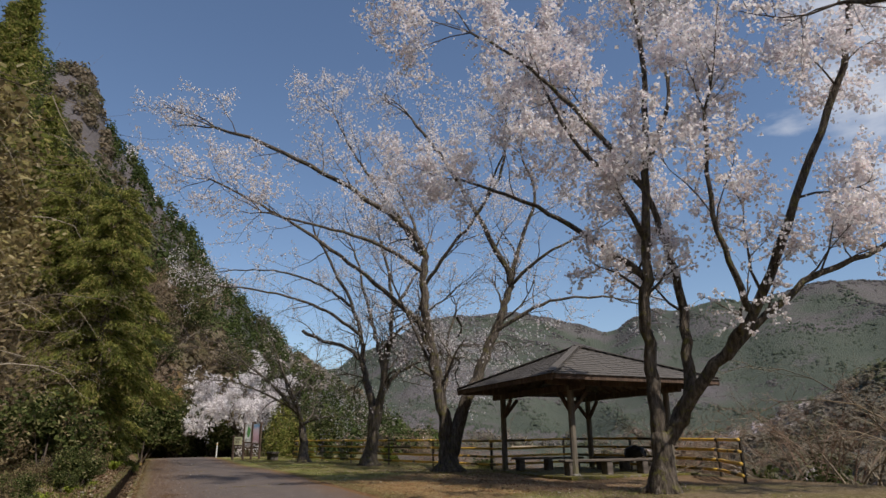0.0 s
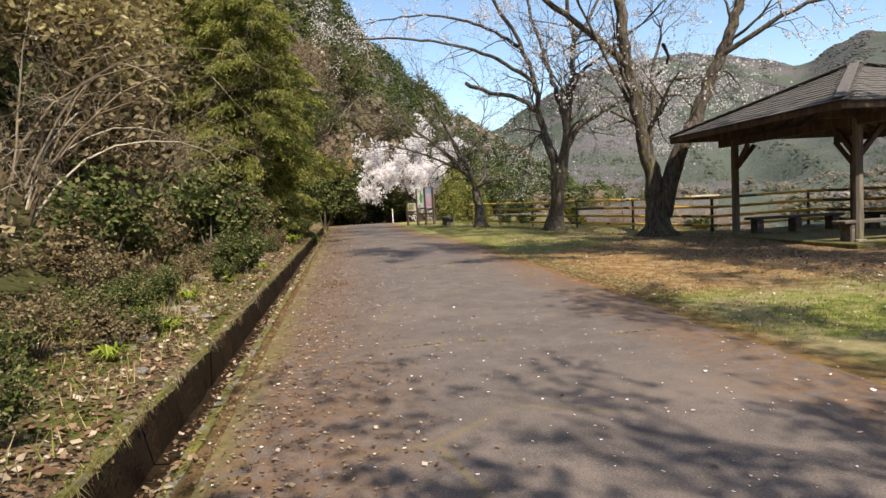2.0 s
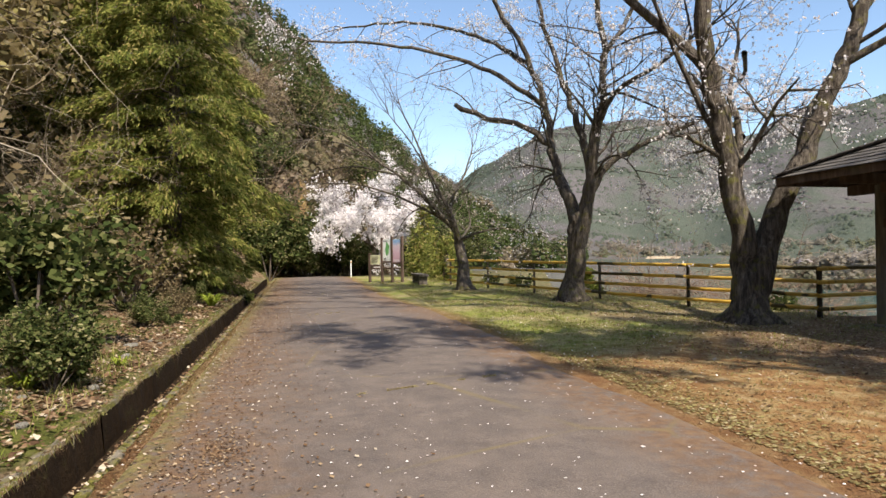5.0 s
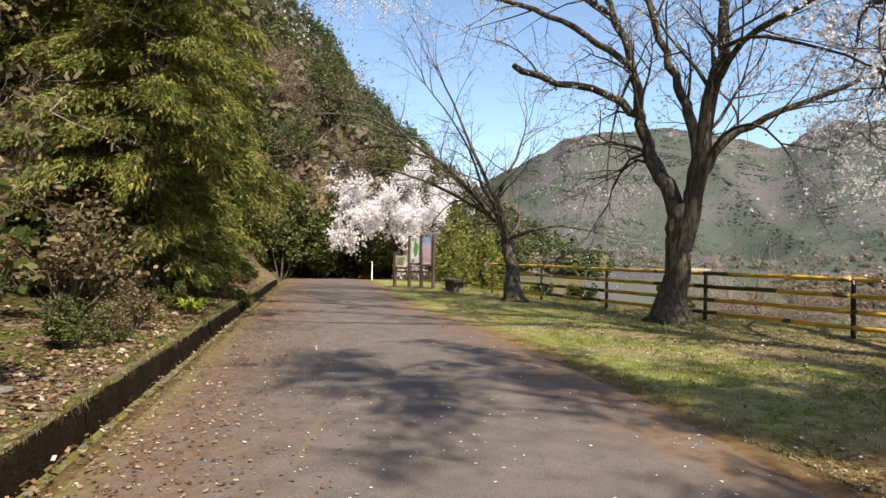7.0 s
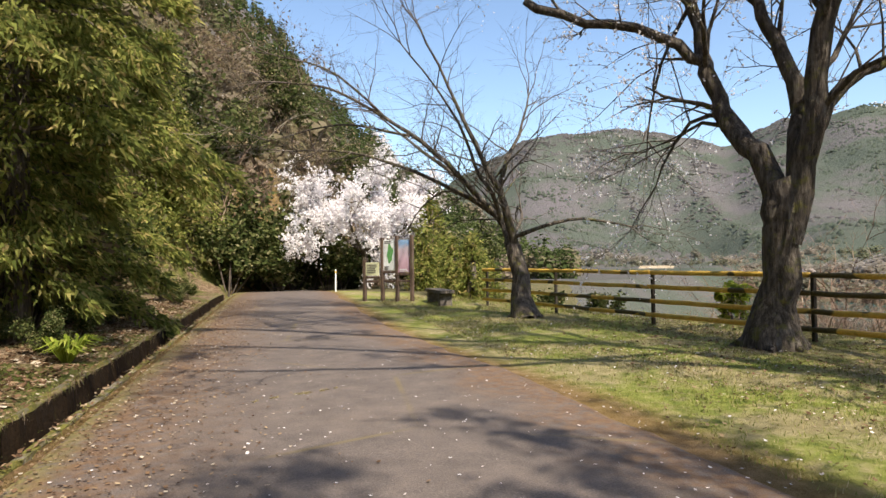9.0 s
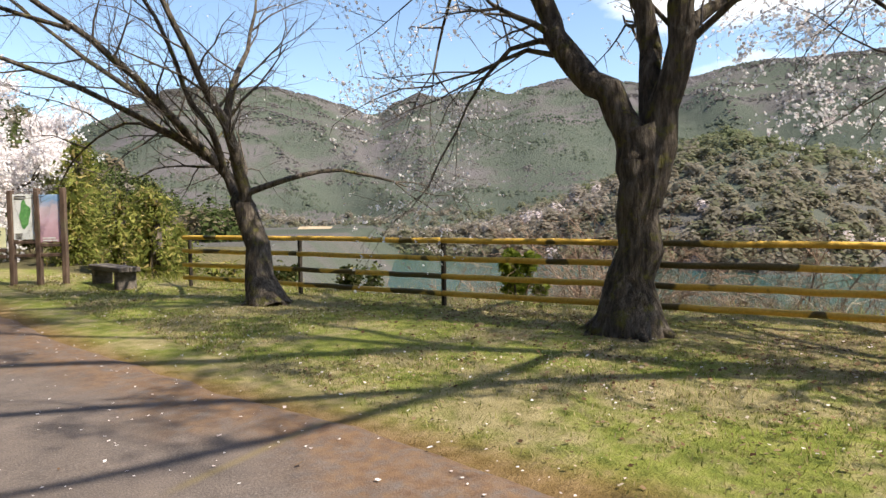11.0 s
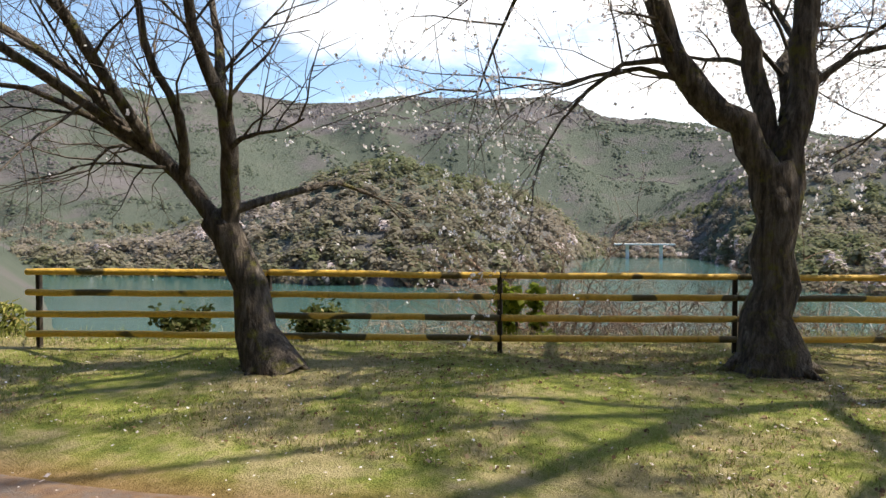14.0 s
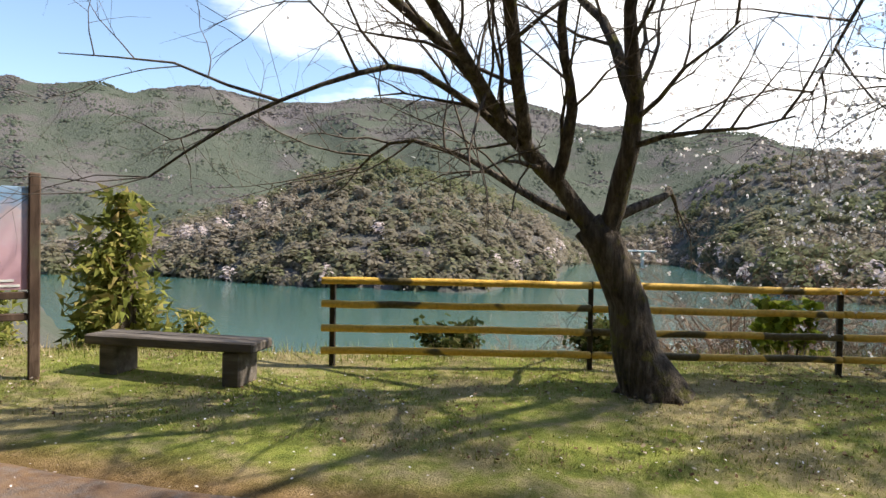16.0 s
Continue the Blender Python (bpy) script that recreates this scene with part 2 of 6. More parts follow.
    M["evergreen"] = n.leafy(n.ramp(n.island(), (0.0, (0.035, 0.052, 0.018)), (0.5, (0.085, 0.105, 0.035)), (0.85, (0.15, 0.155, 0.06)), (1.0, (0.30, 0.27, 0.14))), 0.3)
    n = Nodes("bright_new_leaves")
    M["bright"] = n.leafy(n.ramp(n.island(), (0.0, (0.10, 0.14, 0.02)), (0.6, (0.24, 0.30, 0.04)), (1.0, (0.40, 0.42, 0.09))), 0.4)
    n = Nodes("dry_brush")
    M["dry"] = n.leafy(n.ramp(n.island(), (0.0, (0.075, 0.055, 0.032)), (0.5, (0.16, 0.12, 0.068)), (1.0, (0.32, 0.26, 0.15))), 0.3)
    n = Nodes("withered_leaves")
    M["sere"] = n.leafy(n.ramp(n.island(), (0.0, (0.14, 0.105, 0.05)), (0.5, (0.31, 0.245, 0.12)), (0.8, (0.36, 0.32, 0.13)), (1.0, (0.55, 0.46, 0.29))), 0.45)
    n = Nodes("grass_blades")
    M["grass"] = n.leafy(n.ramp(n.island(), (0.0, (0.12, 0.14, 0.03)), (0.4, (0.22, 0.245, 0.055)), (0.62, (0.33, 0.30, 0.12)), (1.0, (0.48, 0.38, 0.23))), 0.35)
    n = Nodes("fallen_leaves")
    M["leaf_litter"] = n.leafy(n.ramp(n.island(), (0.0, (0.07, 0.04, 0.025)), (0.5, (0.18, 0.11, 0.065)), (0.85, (0.33, 0.24, 0.15)), (1.0, (0.5, 0.43, 0.34))), 0.15)
    n = Nodes("woods_crowns")
    tint = n.nt.nodes.new("ShaderNodeAttribute")
    tint.attribute_name = "tint"
    c = n.ramp(tint.outputs["Fac"], (0.0, (0.11, 0.135, 0.07)), (0.3, (0.165, 0.185, 0.10)), (0.48, (0.205, 0.205, 0.13)), (0.6, (0.24, 0.215, 0.165)), (0.8, (0.295, 0.26, 0.215)), (0.94, (0.36, 0.32, 0.285)), (1.0, (0.72, 0.63, 0.63)))
    M["woods"] = n.leafy(c, 0.5)
    # crown tints of the far trees, greyed and blued to carry the haze
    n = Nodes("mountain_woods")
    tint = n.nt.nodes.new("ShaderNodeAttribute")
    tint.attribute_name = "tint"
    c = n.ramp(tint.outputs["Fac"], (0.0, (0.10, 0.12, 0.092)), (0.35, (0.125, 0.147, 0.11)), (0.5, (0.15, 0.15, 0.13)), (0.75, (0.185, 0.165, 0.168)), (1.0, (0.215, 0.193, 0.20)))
    M["woods_hazed"] = n.leafy(c, 0.5)
    n = Nodes("hill_woods")
    tint = n.nt.nodes.new("ShaderNodeAttribute")
    tint.attribute_name = "tint"
    c = n.ramp(tint.outputs["Fac"], (0.0, (0.05, 0.07, 0.025)), (0.25, (0.10, 0.125, 0.045)), (0.45, (0.16, 0.15, 0.08)), (0.65, (0.22, 0.175, 0.125)), (1.0, (0.33, 0.28, 0.22)))
    M["hill_woods"] = n.leafy(c, 0.35)

    n = Nodes("painted_log_rail")
    a, b = n.noise(1.15, 2, 0.4), n.noise(30, 4, 0.6)
    worn = n.step(n.math("ADD", a, n.math("MULTIPLY", n.chance(), 0.12)), 0.63, 0.65)
    c = n.mix(worn, n.ramp(b, (0.3, (0.58, 0.34, 0.055)), (0.7, (0.80, 0.51, 0.10))), n.ramp(b, (0.3, (0.075, 0.057, 0.02)), (0.7, (0.15, 0.115, 0.045))))
    c = n.mix(n.math("MULTIPLY", n.step(n.noise(5, 5, 0.7), 0.58, 0.7), 0.6), c, (0.12, 0.09, 0.035))
    M["rail"] = n.done(c, 0.62, b, 0.006, spec=0.3)
    n = Nodes("dark_fence_post")
    M["post"] = n.done(n.ramp(n.noise(20, 4), (0.3, (0.02, 0.016, 0.013)), (0.7, (0.05, 0.04, 0.03))), 0.6, n.noise(30), 0.004)
    n = Nodes("weathered_timber")
    a, b = n.noise(9, 5, 0.65, (1, 1, 0.2)), n.noise(2, 4)
    c = n.ramp(a, (0.3, (0.055, 0.035, 0.026)), (0.55, (0.115, 0.075, 0.055)), (0.75, (0.19, 0.14, 0.105)))
    c = n.mix(n.math("MULTIPLY", n.step(b, 0.55, 0.7), 0.4), c, (0.16, 0.16, 0.09))
    M["timber"] = n.done(c, 0.85, a, 0.012)
    n = Nodes("weathered_post")
    a = n.noise(11, 5, 0.65, (1, 1, 0.12))
    c = n.ramp(a, (0.3, (0.085, 0.07, 0.055)), (0.55, (0.17, 0.145, 0.115)), (0.75, (0.27, 0.235, 0.19)))
    foot = n.math("MULTIPLY", n.step(n.math("ADD", n.axis(2), n.math("MULTIPLY", n.noise(5, 4), 0.9)), 1.0, 0.4), n.step(n.noise(9, 5, 0.7), 0.35, 0.6))
    c = n.mix(n.math("MULTIPLY", foot, 0.8), c, (0.17, 0.17, 0.07))
    M["post_wood"] = n.done(c, 0.85, a, 0.012)
    n = Nodes("grey_bench_wood")
    a = n.noise(10, 5, 0.65, (1, 0.15, 1))
    M["bench"] = n.done(n.ramp(a, (0.3, (0.06, 0.05, 0.043)), (0.55, (0.13, 0.11, 0.095)), (0.75, (0.24, 0.21, 0.18))), 0.85, a, 0.012)
    n = Nodes("wood_shingle")
    a = n.noise(8, 5, 0.7)
    c = n.mix(0.5, n.ramp(n.chance(), (0.0, (0.055, 0.05, 0.047)), (1.0, (0.115, 0.105, 0.098))), n.ramp(a, (0.3, (0.045, 0.04, 0.037)), (0.7, (0.17, 0.155, 0.142))))
    M["shingle"] = n.done(c, 0.9, a, 0.012)
    n = Nodes("mossy_concrete")
    a, b = n.noise(5, 6, 0.7), n.noise(40, 4, 0.7)
    c = n.ramp(b, (0.3, (0.12, 0.10, 0.075)), (0.7, (0.26, 0.225, 0.18)))
    c = n.mix(n.step(a, 0.38, 0.54), c, n.ramp(b, (0.3, (0.06, 0.065, 0.014)), (0.7, (0.20, 0.17, 0.035))))
    M["concrete"] = n.done(c, 0.95, n.math("ADD", a, b), 0.02)
    # damp dirt and moss, with the channel's shade also put into the near-black
    n = Nodes("dirty_shaded_concrete")
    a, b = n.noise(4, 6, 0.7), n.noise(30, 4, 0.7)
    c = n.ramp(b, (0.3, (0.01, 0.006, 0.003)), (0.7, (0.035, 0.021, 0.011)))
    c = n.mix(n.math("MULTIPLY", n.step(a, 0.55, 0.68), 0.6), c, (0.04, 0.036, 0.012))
    M["shaded_wet_concrete"] = n.done(c, 0.9, b, 0.02, spec=0.1)
    n = Nodes("stone")
    a = n.noise(6, 5, 0.7)
    M["stone"] = n.done(n.ramp(a, (0.3, (0.13, 0.12, 0.10)), (0.7, (0.32, 0.30, 0.26))), 0.95, a, 0.03)
    n = Nodes("sign_white")
    M["white"] = n.done(n.ramp(n.noise(3, 3), (0.3, (0.72, 0.74, 0.72)), (0.7, (0.82, 0.83, 0.81))), 0.5)
    n = Nodes("sign_cream")
    M["cream"] = n.done(n.ramp(n.noise(3, 3), (0.3, (0.62, 0.62, 0.36)), (0.7, (0.76, 0.75, 0.5))), 0.5)
    n = Nodes("sign_photo")
    z = n.axis(2)
    c = n.ramp(n.math("ADD", n.math("MULTIPLY", n.math("SUBTRACT", z, 0.95), 0.8), n.math("MULTIPLY", n.noise(9, 5), 0.35)), (0.15, (0.5, 0.3, 0.36)), (0.45, (0.62, 0.42, 0.5)), (0.7, (0.66, 0.56, 0.62)), (0.85, (0.25, 0.42, 0.66)), (1.0, (0.4, 0.55, 0.75)))
    M["photo"] = n.done(c, 0.4)
    n = Nodes("sign_green")
    M["map_green"] = n.done(n.ramp(n.noise(14, 4), (0.3, (0.06, 0.22, 0.07)), (0.7, (0.18, 0.42, 0.14))), 0.5)
    n = Nodes("sandy_bank")
    a = n.noise(0.3, 6, 0.7)
    M["sand"] = n.done(n.ramp(a, (0.3, (0.30, 0.22, 0.14)), (0.7, (0.46, 0.37, 0.26))), 1.0, a, 1.0)
    n = Nodes("dark_cover")
    M["cover"] = n.done(n.ramp(n.noise(5, 4), (0.3, (0.012, 0.012, 0.013)), (0.7, (0.035, 0.034, 0.035))), 0.5, n.noise(6, 4), 0.03)
    return M


M = make_materials()

# ---- helpers for building ----
def mesh_object(name, verts, faces, material, smooth=False):
    me = bpy.data.meshes.new(name)
    me.from_pydata(verts, [], faces)
    if material:
        me.materials.append(material)
    if smooth:
        me.polygons.foreach_set("use_smooth", [True] * len(me.polygons))
    return new(name, me)


def thing(name, place, label, category, group="", turn=0.0):
    ob = new(name)
    ob.empty_display_size = 0.2
    ob.matrix_world = pose(*place, 0, 0, turn)
    return tagged(ob, label, category, group)


def part(name, bm, material, parent, label=""):
    """Links a bmesh as one mesh object under a thing or a part."""
    me = bpy.data.meshes.new(name)
    bm.to_mesh(me)
    bm.free()
    me.materials.append(material)
    ob = new(name, me)
    ob.parent = parent
    return tagged(ob, label)


def raw_part(name, verts, faces, material, parent, label="", smooth=True):
    ob = mesh_object(name, verts, faces, material, smooth)
    ob.parent = parent
    return tagged(ob, label)


def box(x0, y0, z0, x1, y1, z1, bevel=0.008, bm=None):
    bm = bm or bmesh.new()
    fresh = bmesh.ops.create_cube(bm, size=1.0, matrix=Matrix.LocRotScale(((x0 + x1) / 2, (y0 + y1) / 2, (z0 + z1) / 2), None, (x1 - x0, y1 - y0, z1 - z0)))
    if bevel:
        es = {e for v in fresh["verts"] for e in v.link_edges}
        bmesh.ops.bevel(bm, geom=list(es), offset=bevel, segments=1, affect="EDGES")
    return bm


def beam(a, b, w, h, bevel=0.008):
    """A squared timber from a to b."""
    a, b = Vector(a), Vector(b)
    bm = box(-w / 2, -h / 2, 0, w / 2, h / 2, (b - a).length, bevel)
    q = (b - a).to_track_quat("Z", "Y")
    bmesh.ops.transform(bm, matrix=Matrix.Translation(a) @ q.to_matrix().to_4x4(), verts=bm.verts)
    return bm


class Soup:
    """Vertices and faces gathered for one mesh."""

    def __init__(self):
        self.v, self.f = [], []

    def tube(self, pts, radii, sides=5, cap=True):
        base, prev = len(self.v), None
        for i, p in enumerate(pts):
            a, b = pts[max(i - 1, 0)], pts[min(i + 1, len(pts) - 1)]
            d = (b - a).normalized()
            ref = prev if prev is not None else (Vector((1, 0, 0)) if abs(d.x) < 0.8 else Vector((0, 1, 0)))
            x = (ref - d * ref.dot(d)).normalized()
            prev, y = x, d.cross(x)
            for k in range(sides):
                t = 2 * math.pi * k / sides
                self.v.append(p + (x * math.cos(t) + y * math.sin(t)) * radii[i])
        for i in range(len(pts) - 1):
            for k in range(sides):
                m = base + i * sides
                self.f.append((m + k, m + (k + 1) % sides, m + sides + (k + 1) % sides, m + sides + k))
        if cap:
            self.f.append(tuple(base + (len(pts) - 1) * sides + k for k in range(sides)))

    def quad(self, p, a, b):
        m = len(self.v)
        self.v += [p - a - b, p + a - b, p + a + b, p - a + b]
        self.f.append((m, m + 1, m + 2, m + 3))

    def tri(self, p, q, r):
        m = len(self.v)
        self.v += [p, q, r]
        self.f.append((m, m + 1, m + 2))


def any_way(rng):
    z, t = rng.uniform(-1, 1), rng.uniform(0, 2 * math.pi)
    r = math.sqrt(1 - z * z)
    return Vector((r * math.cos(t), r * math.sin(t), z))


def leaf(soup, p, size, rng, flat=0.0, long=1.0):
    a = any_way(rng)
    if flat:
        a.z *= 1 - flat
        a.normalize()
    b = a.cross(any_way(rng))
    if flat:
        b.z *= 1 - flat
    if b.length < 1e-3:
        b = Vector((0, 0, 1))
    soup.quad(p, a * size * long * rng.uniform(0.7, 1.3), b.normalized() * size * rng.uniform(0.6, 1.1))


def curve_through(pts, n, wob, rng):
    """A wavering line of n steps through a few points."""
    out, m = [], len(pts) - 1
    for i in range(n + 1):
        t = i / n * m
        k = min(int(t), m - 1)
        f = t - k
        p0, p1, p2, p3 = pts[max(k - 1, 0)], pts[k], pts[k + 1], pts[min(k + 2, m)]
        p = 0.5 * ((2 * p1) + (p2 - p0) * f + (2 * p0 - 5 * p1 + 4 * p2 - p3) * f * f + (3 * p1 - p0 - 3 * p2 + p3) * f ** 3)
        out.append(p + (any_way(rng) * wob if 0 < i else Vector()))
    return out


# ---- the lie of the land ----
def smooth(t):
    t = min(max(t, 0.0), 1.0)
    return t * t * (3 - 2 * t)


def table(rows, x):
    for (a, p), (b, q) in zip(rows, rows[1:]):
        if x <= b:
            return p + (q - p) * smooth((x - a) / (b - a)) if x > a else p
    return rows[-1][1]


WATER = -6.0
SHORE = [(0, 70), (14, 85), (32, 160), (47, 128), (62, 96), (74, 88), (82, 112), (89, 210), (95, 210), (102, 92), (122, 74), (140, 60), (170, 45), (360, 45)]
RIDGE = [(-20, 7.5), (14, 6.5), (17, 7.8), (20, 9.2), (22.2, 10.6), (26, 11.1), (30, 11.3), (33, 10.9), (36.2, 10.4), (39.1, 9.4), (41.7, 10.4), (43.2, 10.9), (44.7, 10.5), (48.5, 11.0), (51, 10.6), (53, 11.2), (58, 11.7), (63, 11.3), (66, 11.5), (70, 11.8), (76, 11.6), (84.5, 11.2), (92.6, 9.8), (96.4, 9.2), (98.8, 8.6), (100.2, 8.9), (103, 8.5), (106.7, 7.3), (112, 6.0), (130, 8.0), (180, 9.0), (340, 9.0)]
# the wooded spur that comes down to the bend: its skyline by bearing
SPUR = [(-70, 26), (-30, 34), (-12, 32.5), (-7, 27), (-2.6, 22.6), (0, 20.6), (3.5, 16.2), (8, 12.4), (12, 9.4), (14, 8.0), (17, 6.2), (20, 4.0), (25, 0.5), (30, -4.0)]
SPUR_R = 145.0
NEAR_HILL = [(88, 0.0), (92, 3.0), (95.6, 5.0), (99, 6.7), (103, 7.2), (109, 7.9), (113, 8.3), (120, 9.5), (140, 12.0), (170, 9.0)]
HUB = Vector((3.4, 16.8))


def fence_x(y):
    """How far to the side the drop to the lake begins."""
    return 9.2 + (30.4 - y) * 0.302 if y > 16.0 else 16.7


def road_z(x, y):
    y = max(y, -25.0)
    rise = 0.01242 * min(y, 38.0) - 0.02 * max(0.0, min(y - 40.0, 30.0))
    return -0.3046 + rise + 0.00823 * min(max(x, 0.0), 17.0)


def hill_foot(y):
    return -2.0 + 18.0 * smooth((y - 36.0) / 30.0) + 22.0 * smooth((y - 85) / 120.0) - 4.0 * smooth((-y - 15) / 40)


def near_z(x, y):
    z = road_z(x, y)
    if x < 0.83:
        z += 0.03 + 0.09 * min(0.83 - x, 3.0) + 0.05 * noise.noise(Vector((x * 0.9, y * 0.9, 3.0)))
    if x > 6.3:
        z += 0.05 * noise.noise(Vector((x * 0.35, y * 0.35, 0.0))) + 0.018 * noise.noise(Vector((x * 2.2, y * 2.2, 5.0))) + 0.02 * min(x - 6.3, 1.0)
    foot = hill_foot(y)
    if x < foot:
        d = foot - x
        z += 1.15 * d * smooth(d / 4.0) * (1 - 0.4 * smooth((d - 25) / 60)) + 1.1 * smooth(d / 6.0) * noise.noise(Vector((x * 0.12, y * 0.12, 7.0)))
    e = fence_x(y) if y < 33 else max(9.2 - (y - 30.4) * 0.25, 8.0) + 0.9 * max(y - 37.0, 0.0)
    if x > e:
        d = x - e
        z -= 0.62 * d * smooth(d / 1.5) + 0.25 * smooth(d / 3) * noise.noise(Vector((x * 0.3, y * 0.3, 1.0)))
    return max(z, -11.0) if z < 70 else 70.0


def spur_z(r, th):
    top = SPUR_R * math.tan(radians(table(SPUR, th))) - 3.5
    return -3.0 + (top + 3.0) * smooth((r - 55.0) / (SPUR_R - 55.0)) * (1 - 0.5 * smooth((r - 210) / 200))


def far_z(x, y):
    d = Vector((x, y)) - HUB
    r = d.length
    th = math.degrees(math.atan2(d.x, d.y))
    if -70 < th < 32 and 55 < r < 420:
        rise = spur_z(r, th) + smooth((r - 55) / 40) * (1.6 * noise.noise(Vector((x * 0.06, y * 0.06, 3.0))) + 1.0 * noise.noise(Vector((x * 0.15, y * 0.15, 8.0))))
    else:
        rise = -11.0
    if th < -20:
        th += 360
    rs = table(SHORE, th)
    if r <= rs:
        return max(rise, -11.0)
    f = (r - rs) / max(820.0 - rs, 1.0)
    top = 820.0 * math.tan(radians(table(RIDGE, th)))
    h = WATER - 1.5 + min((r - rs) * 0.22, 5.0) + top * (0.25 * smooth(f) + 0.75 * smooth(f) ** 1.7)
    h += 17.0 * math.exp(-((th - 69) / 13.0) ** 2) * math.exp(-((r - 172.0) / 55.0) ** 2)
    if 88 < th < 170 and r < 520:
        top = 300.0 * math.tan(radians(table(NEAR_HILL, th))) - 2.0
        h = max(h, WATER - 1.0 + min((r - rs) * 0.22, 4.0) + max(top + 3.0, 0.0) * smooth((r - rs) / (300.0 - min(rs, 260.0))) * (1 - 0.6 * smooth((r - 340) / 150)))
    q = smooth((r - rs) / 90.0)
    q *= 1 - 0.85 * smooth((r - 600) / 220.0)
    h += q * (9.0 * noise.noise(Vector((x * 0.009, y * 0.009, 2.0))) + 18.0 * smooth(f * 2) * (0.45 - 1.6 * abs(noise.noise(Vector((x * 0.0045, y * 0.0045, 9.0))))))
    # spurs and gullies run down the mountainsides
    h += q * 15.0 * smooth(f * 3) * (0.35 - abs(noise.noise(Vector((th * 0.13 + 0.004 * r, r * 0.0035 + 0.6 * noise.noise(Vector((x * 0.006, y * 0.006, 1.0))), 6.0)))) * 1.5)
    h += smooth(f * 3) * 2.0 * noise.noise(Vector((x * 0.05, y * 0.05, 4.0)))
    return max(h, rise)


def land_z(x, y):
    return max(near_z(x, y), far_z(x, y))


NEAR = (-13.0, 21.0, -32.0, 62.0)


def build_ground():
    xs = list(np.arange(-13.0, 0.80, 0.4)) + [0.83, 0.975, 1.455, 1.50] + list(np.arange(1.8, 6.2, 0.6)) + list(np.arange(6.25, 21.01, 0.3))
    ys = list(np.arange(-32, -8, 0.8)) + list(np.arange(-8, 40, 0.3)) + list(np.arange(40, 62.01, 0.8))
    verts, faces = [], []
    for y in ys:
        for x in xs:
            x2 = float(x)
            z = near_z(x2, float(y))
            if 0.9 < x2 < 1.47 and y < 44:
                z -= 0.55
            verts.append((x2, float(y), z))
    w = len(xs)
    for j in range(len(ys) - 1):
        for i in range(w - 1):
            faces.append((j * w + i, j * w + i + 1, (j + 1) * w + i + 1, (j + 1) * w + i))
    tagged(mesh_object("ground", verts, faces, M["ground"], True), "grassy lakeside verge with bare brown soil and litter", "ground", kind="structure")
    # the land beyond, out to the mountains on the skyline
    verts, faces = [], []
    rs = [4.0 * 1.055 ** k for k in range(124)]
    A = 288
    for r in rs:
        for k in range(A):
            t = 2 * math.pi * k / A
            x, y = HUB.x + r * math.sin(t), HUB.y + r * math.cos(t)
            z = land_z(x, y)
            if NEAR[0] < x < NEAR[1] and NEAR[2] < y < NEAR[3]:
                edge = min(x - NEAR[0], NEAR[1] - x, y - NEAR[2], NEAR[3] - y)
                z -= 0.15 + 1.2 * smooth(edge / 2.0)
            verts.append((x, y, z))
    for j in range(len(rs) - 1):
        for k in range(A):
            faces.append((j * A + k, j * A + (k + 1) % A, (j + 1) * A + (k + 1) % A, (j + 1) * A + k))
    tagged(mesh_object("ground_hills", verts, faces, M["hazed_ground"], True), "wooded hills and mountains round the lake", "hills", kind="structure")
    bm = bmesh.new()
    bmesh.ops.create_circle(bm, cap_ends=True, radius=700, segments=64, matrix=Matrix.Translation((60, 60, WATER)))
    me = bpy.data.meshes.new("water")
    bm.to_mesh(me)
    bm.free()
    me.materials.append(M["water"])
    tagged(new("water", me), "still turquoise lake water", "water", kind="structure")


def build_road():
    verts, faces = [], []
    ys = list(np.arange(-32, 62.01, 0.25))
    cols = [0.0, 0.05, 0.3, 0.5, 0.7, 0.95, 1.0]
    for y in ys:
        y = float(y)
        bend = -0.03 * max(y - 40.0, 0) ** 1.6
        l = 1.49
        r = 6.15 - 0.72 * smooth((y - 18.0) / 9.0) + 0.16 * noise.noise(Vector((3.0, y * 0.35, 0))) + 0.07 * noise.noise(Vector((8.0, y * 2.0, 0)))
        for k, c in enumerate(cols):
            x = l + (r - l) * c
            lift = 0.02 if 0 < k < len(cols) - 1 else -0.03
            verts.append((x + bend, y, road_z(x, y) + lift + 0.02 * math.sin(math.pi * c)))
    w = len(cols)
    for j in range(len(ys) - 1):
        for i in range(w - 1):
            faces.append((j * w + i, j * w + i + 1, (j + 1) * w + i + 1, (j + 1) * w + i))
    tagged(mesh_object("road", verts, faces, M["asphalt"], True), "worn brown-grey asphalt lane with dirt along its edges", "road", kind="structure")


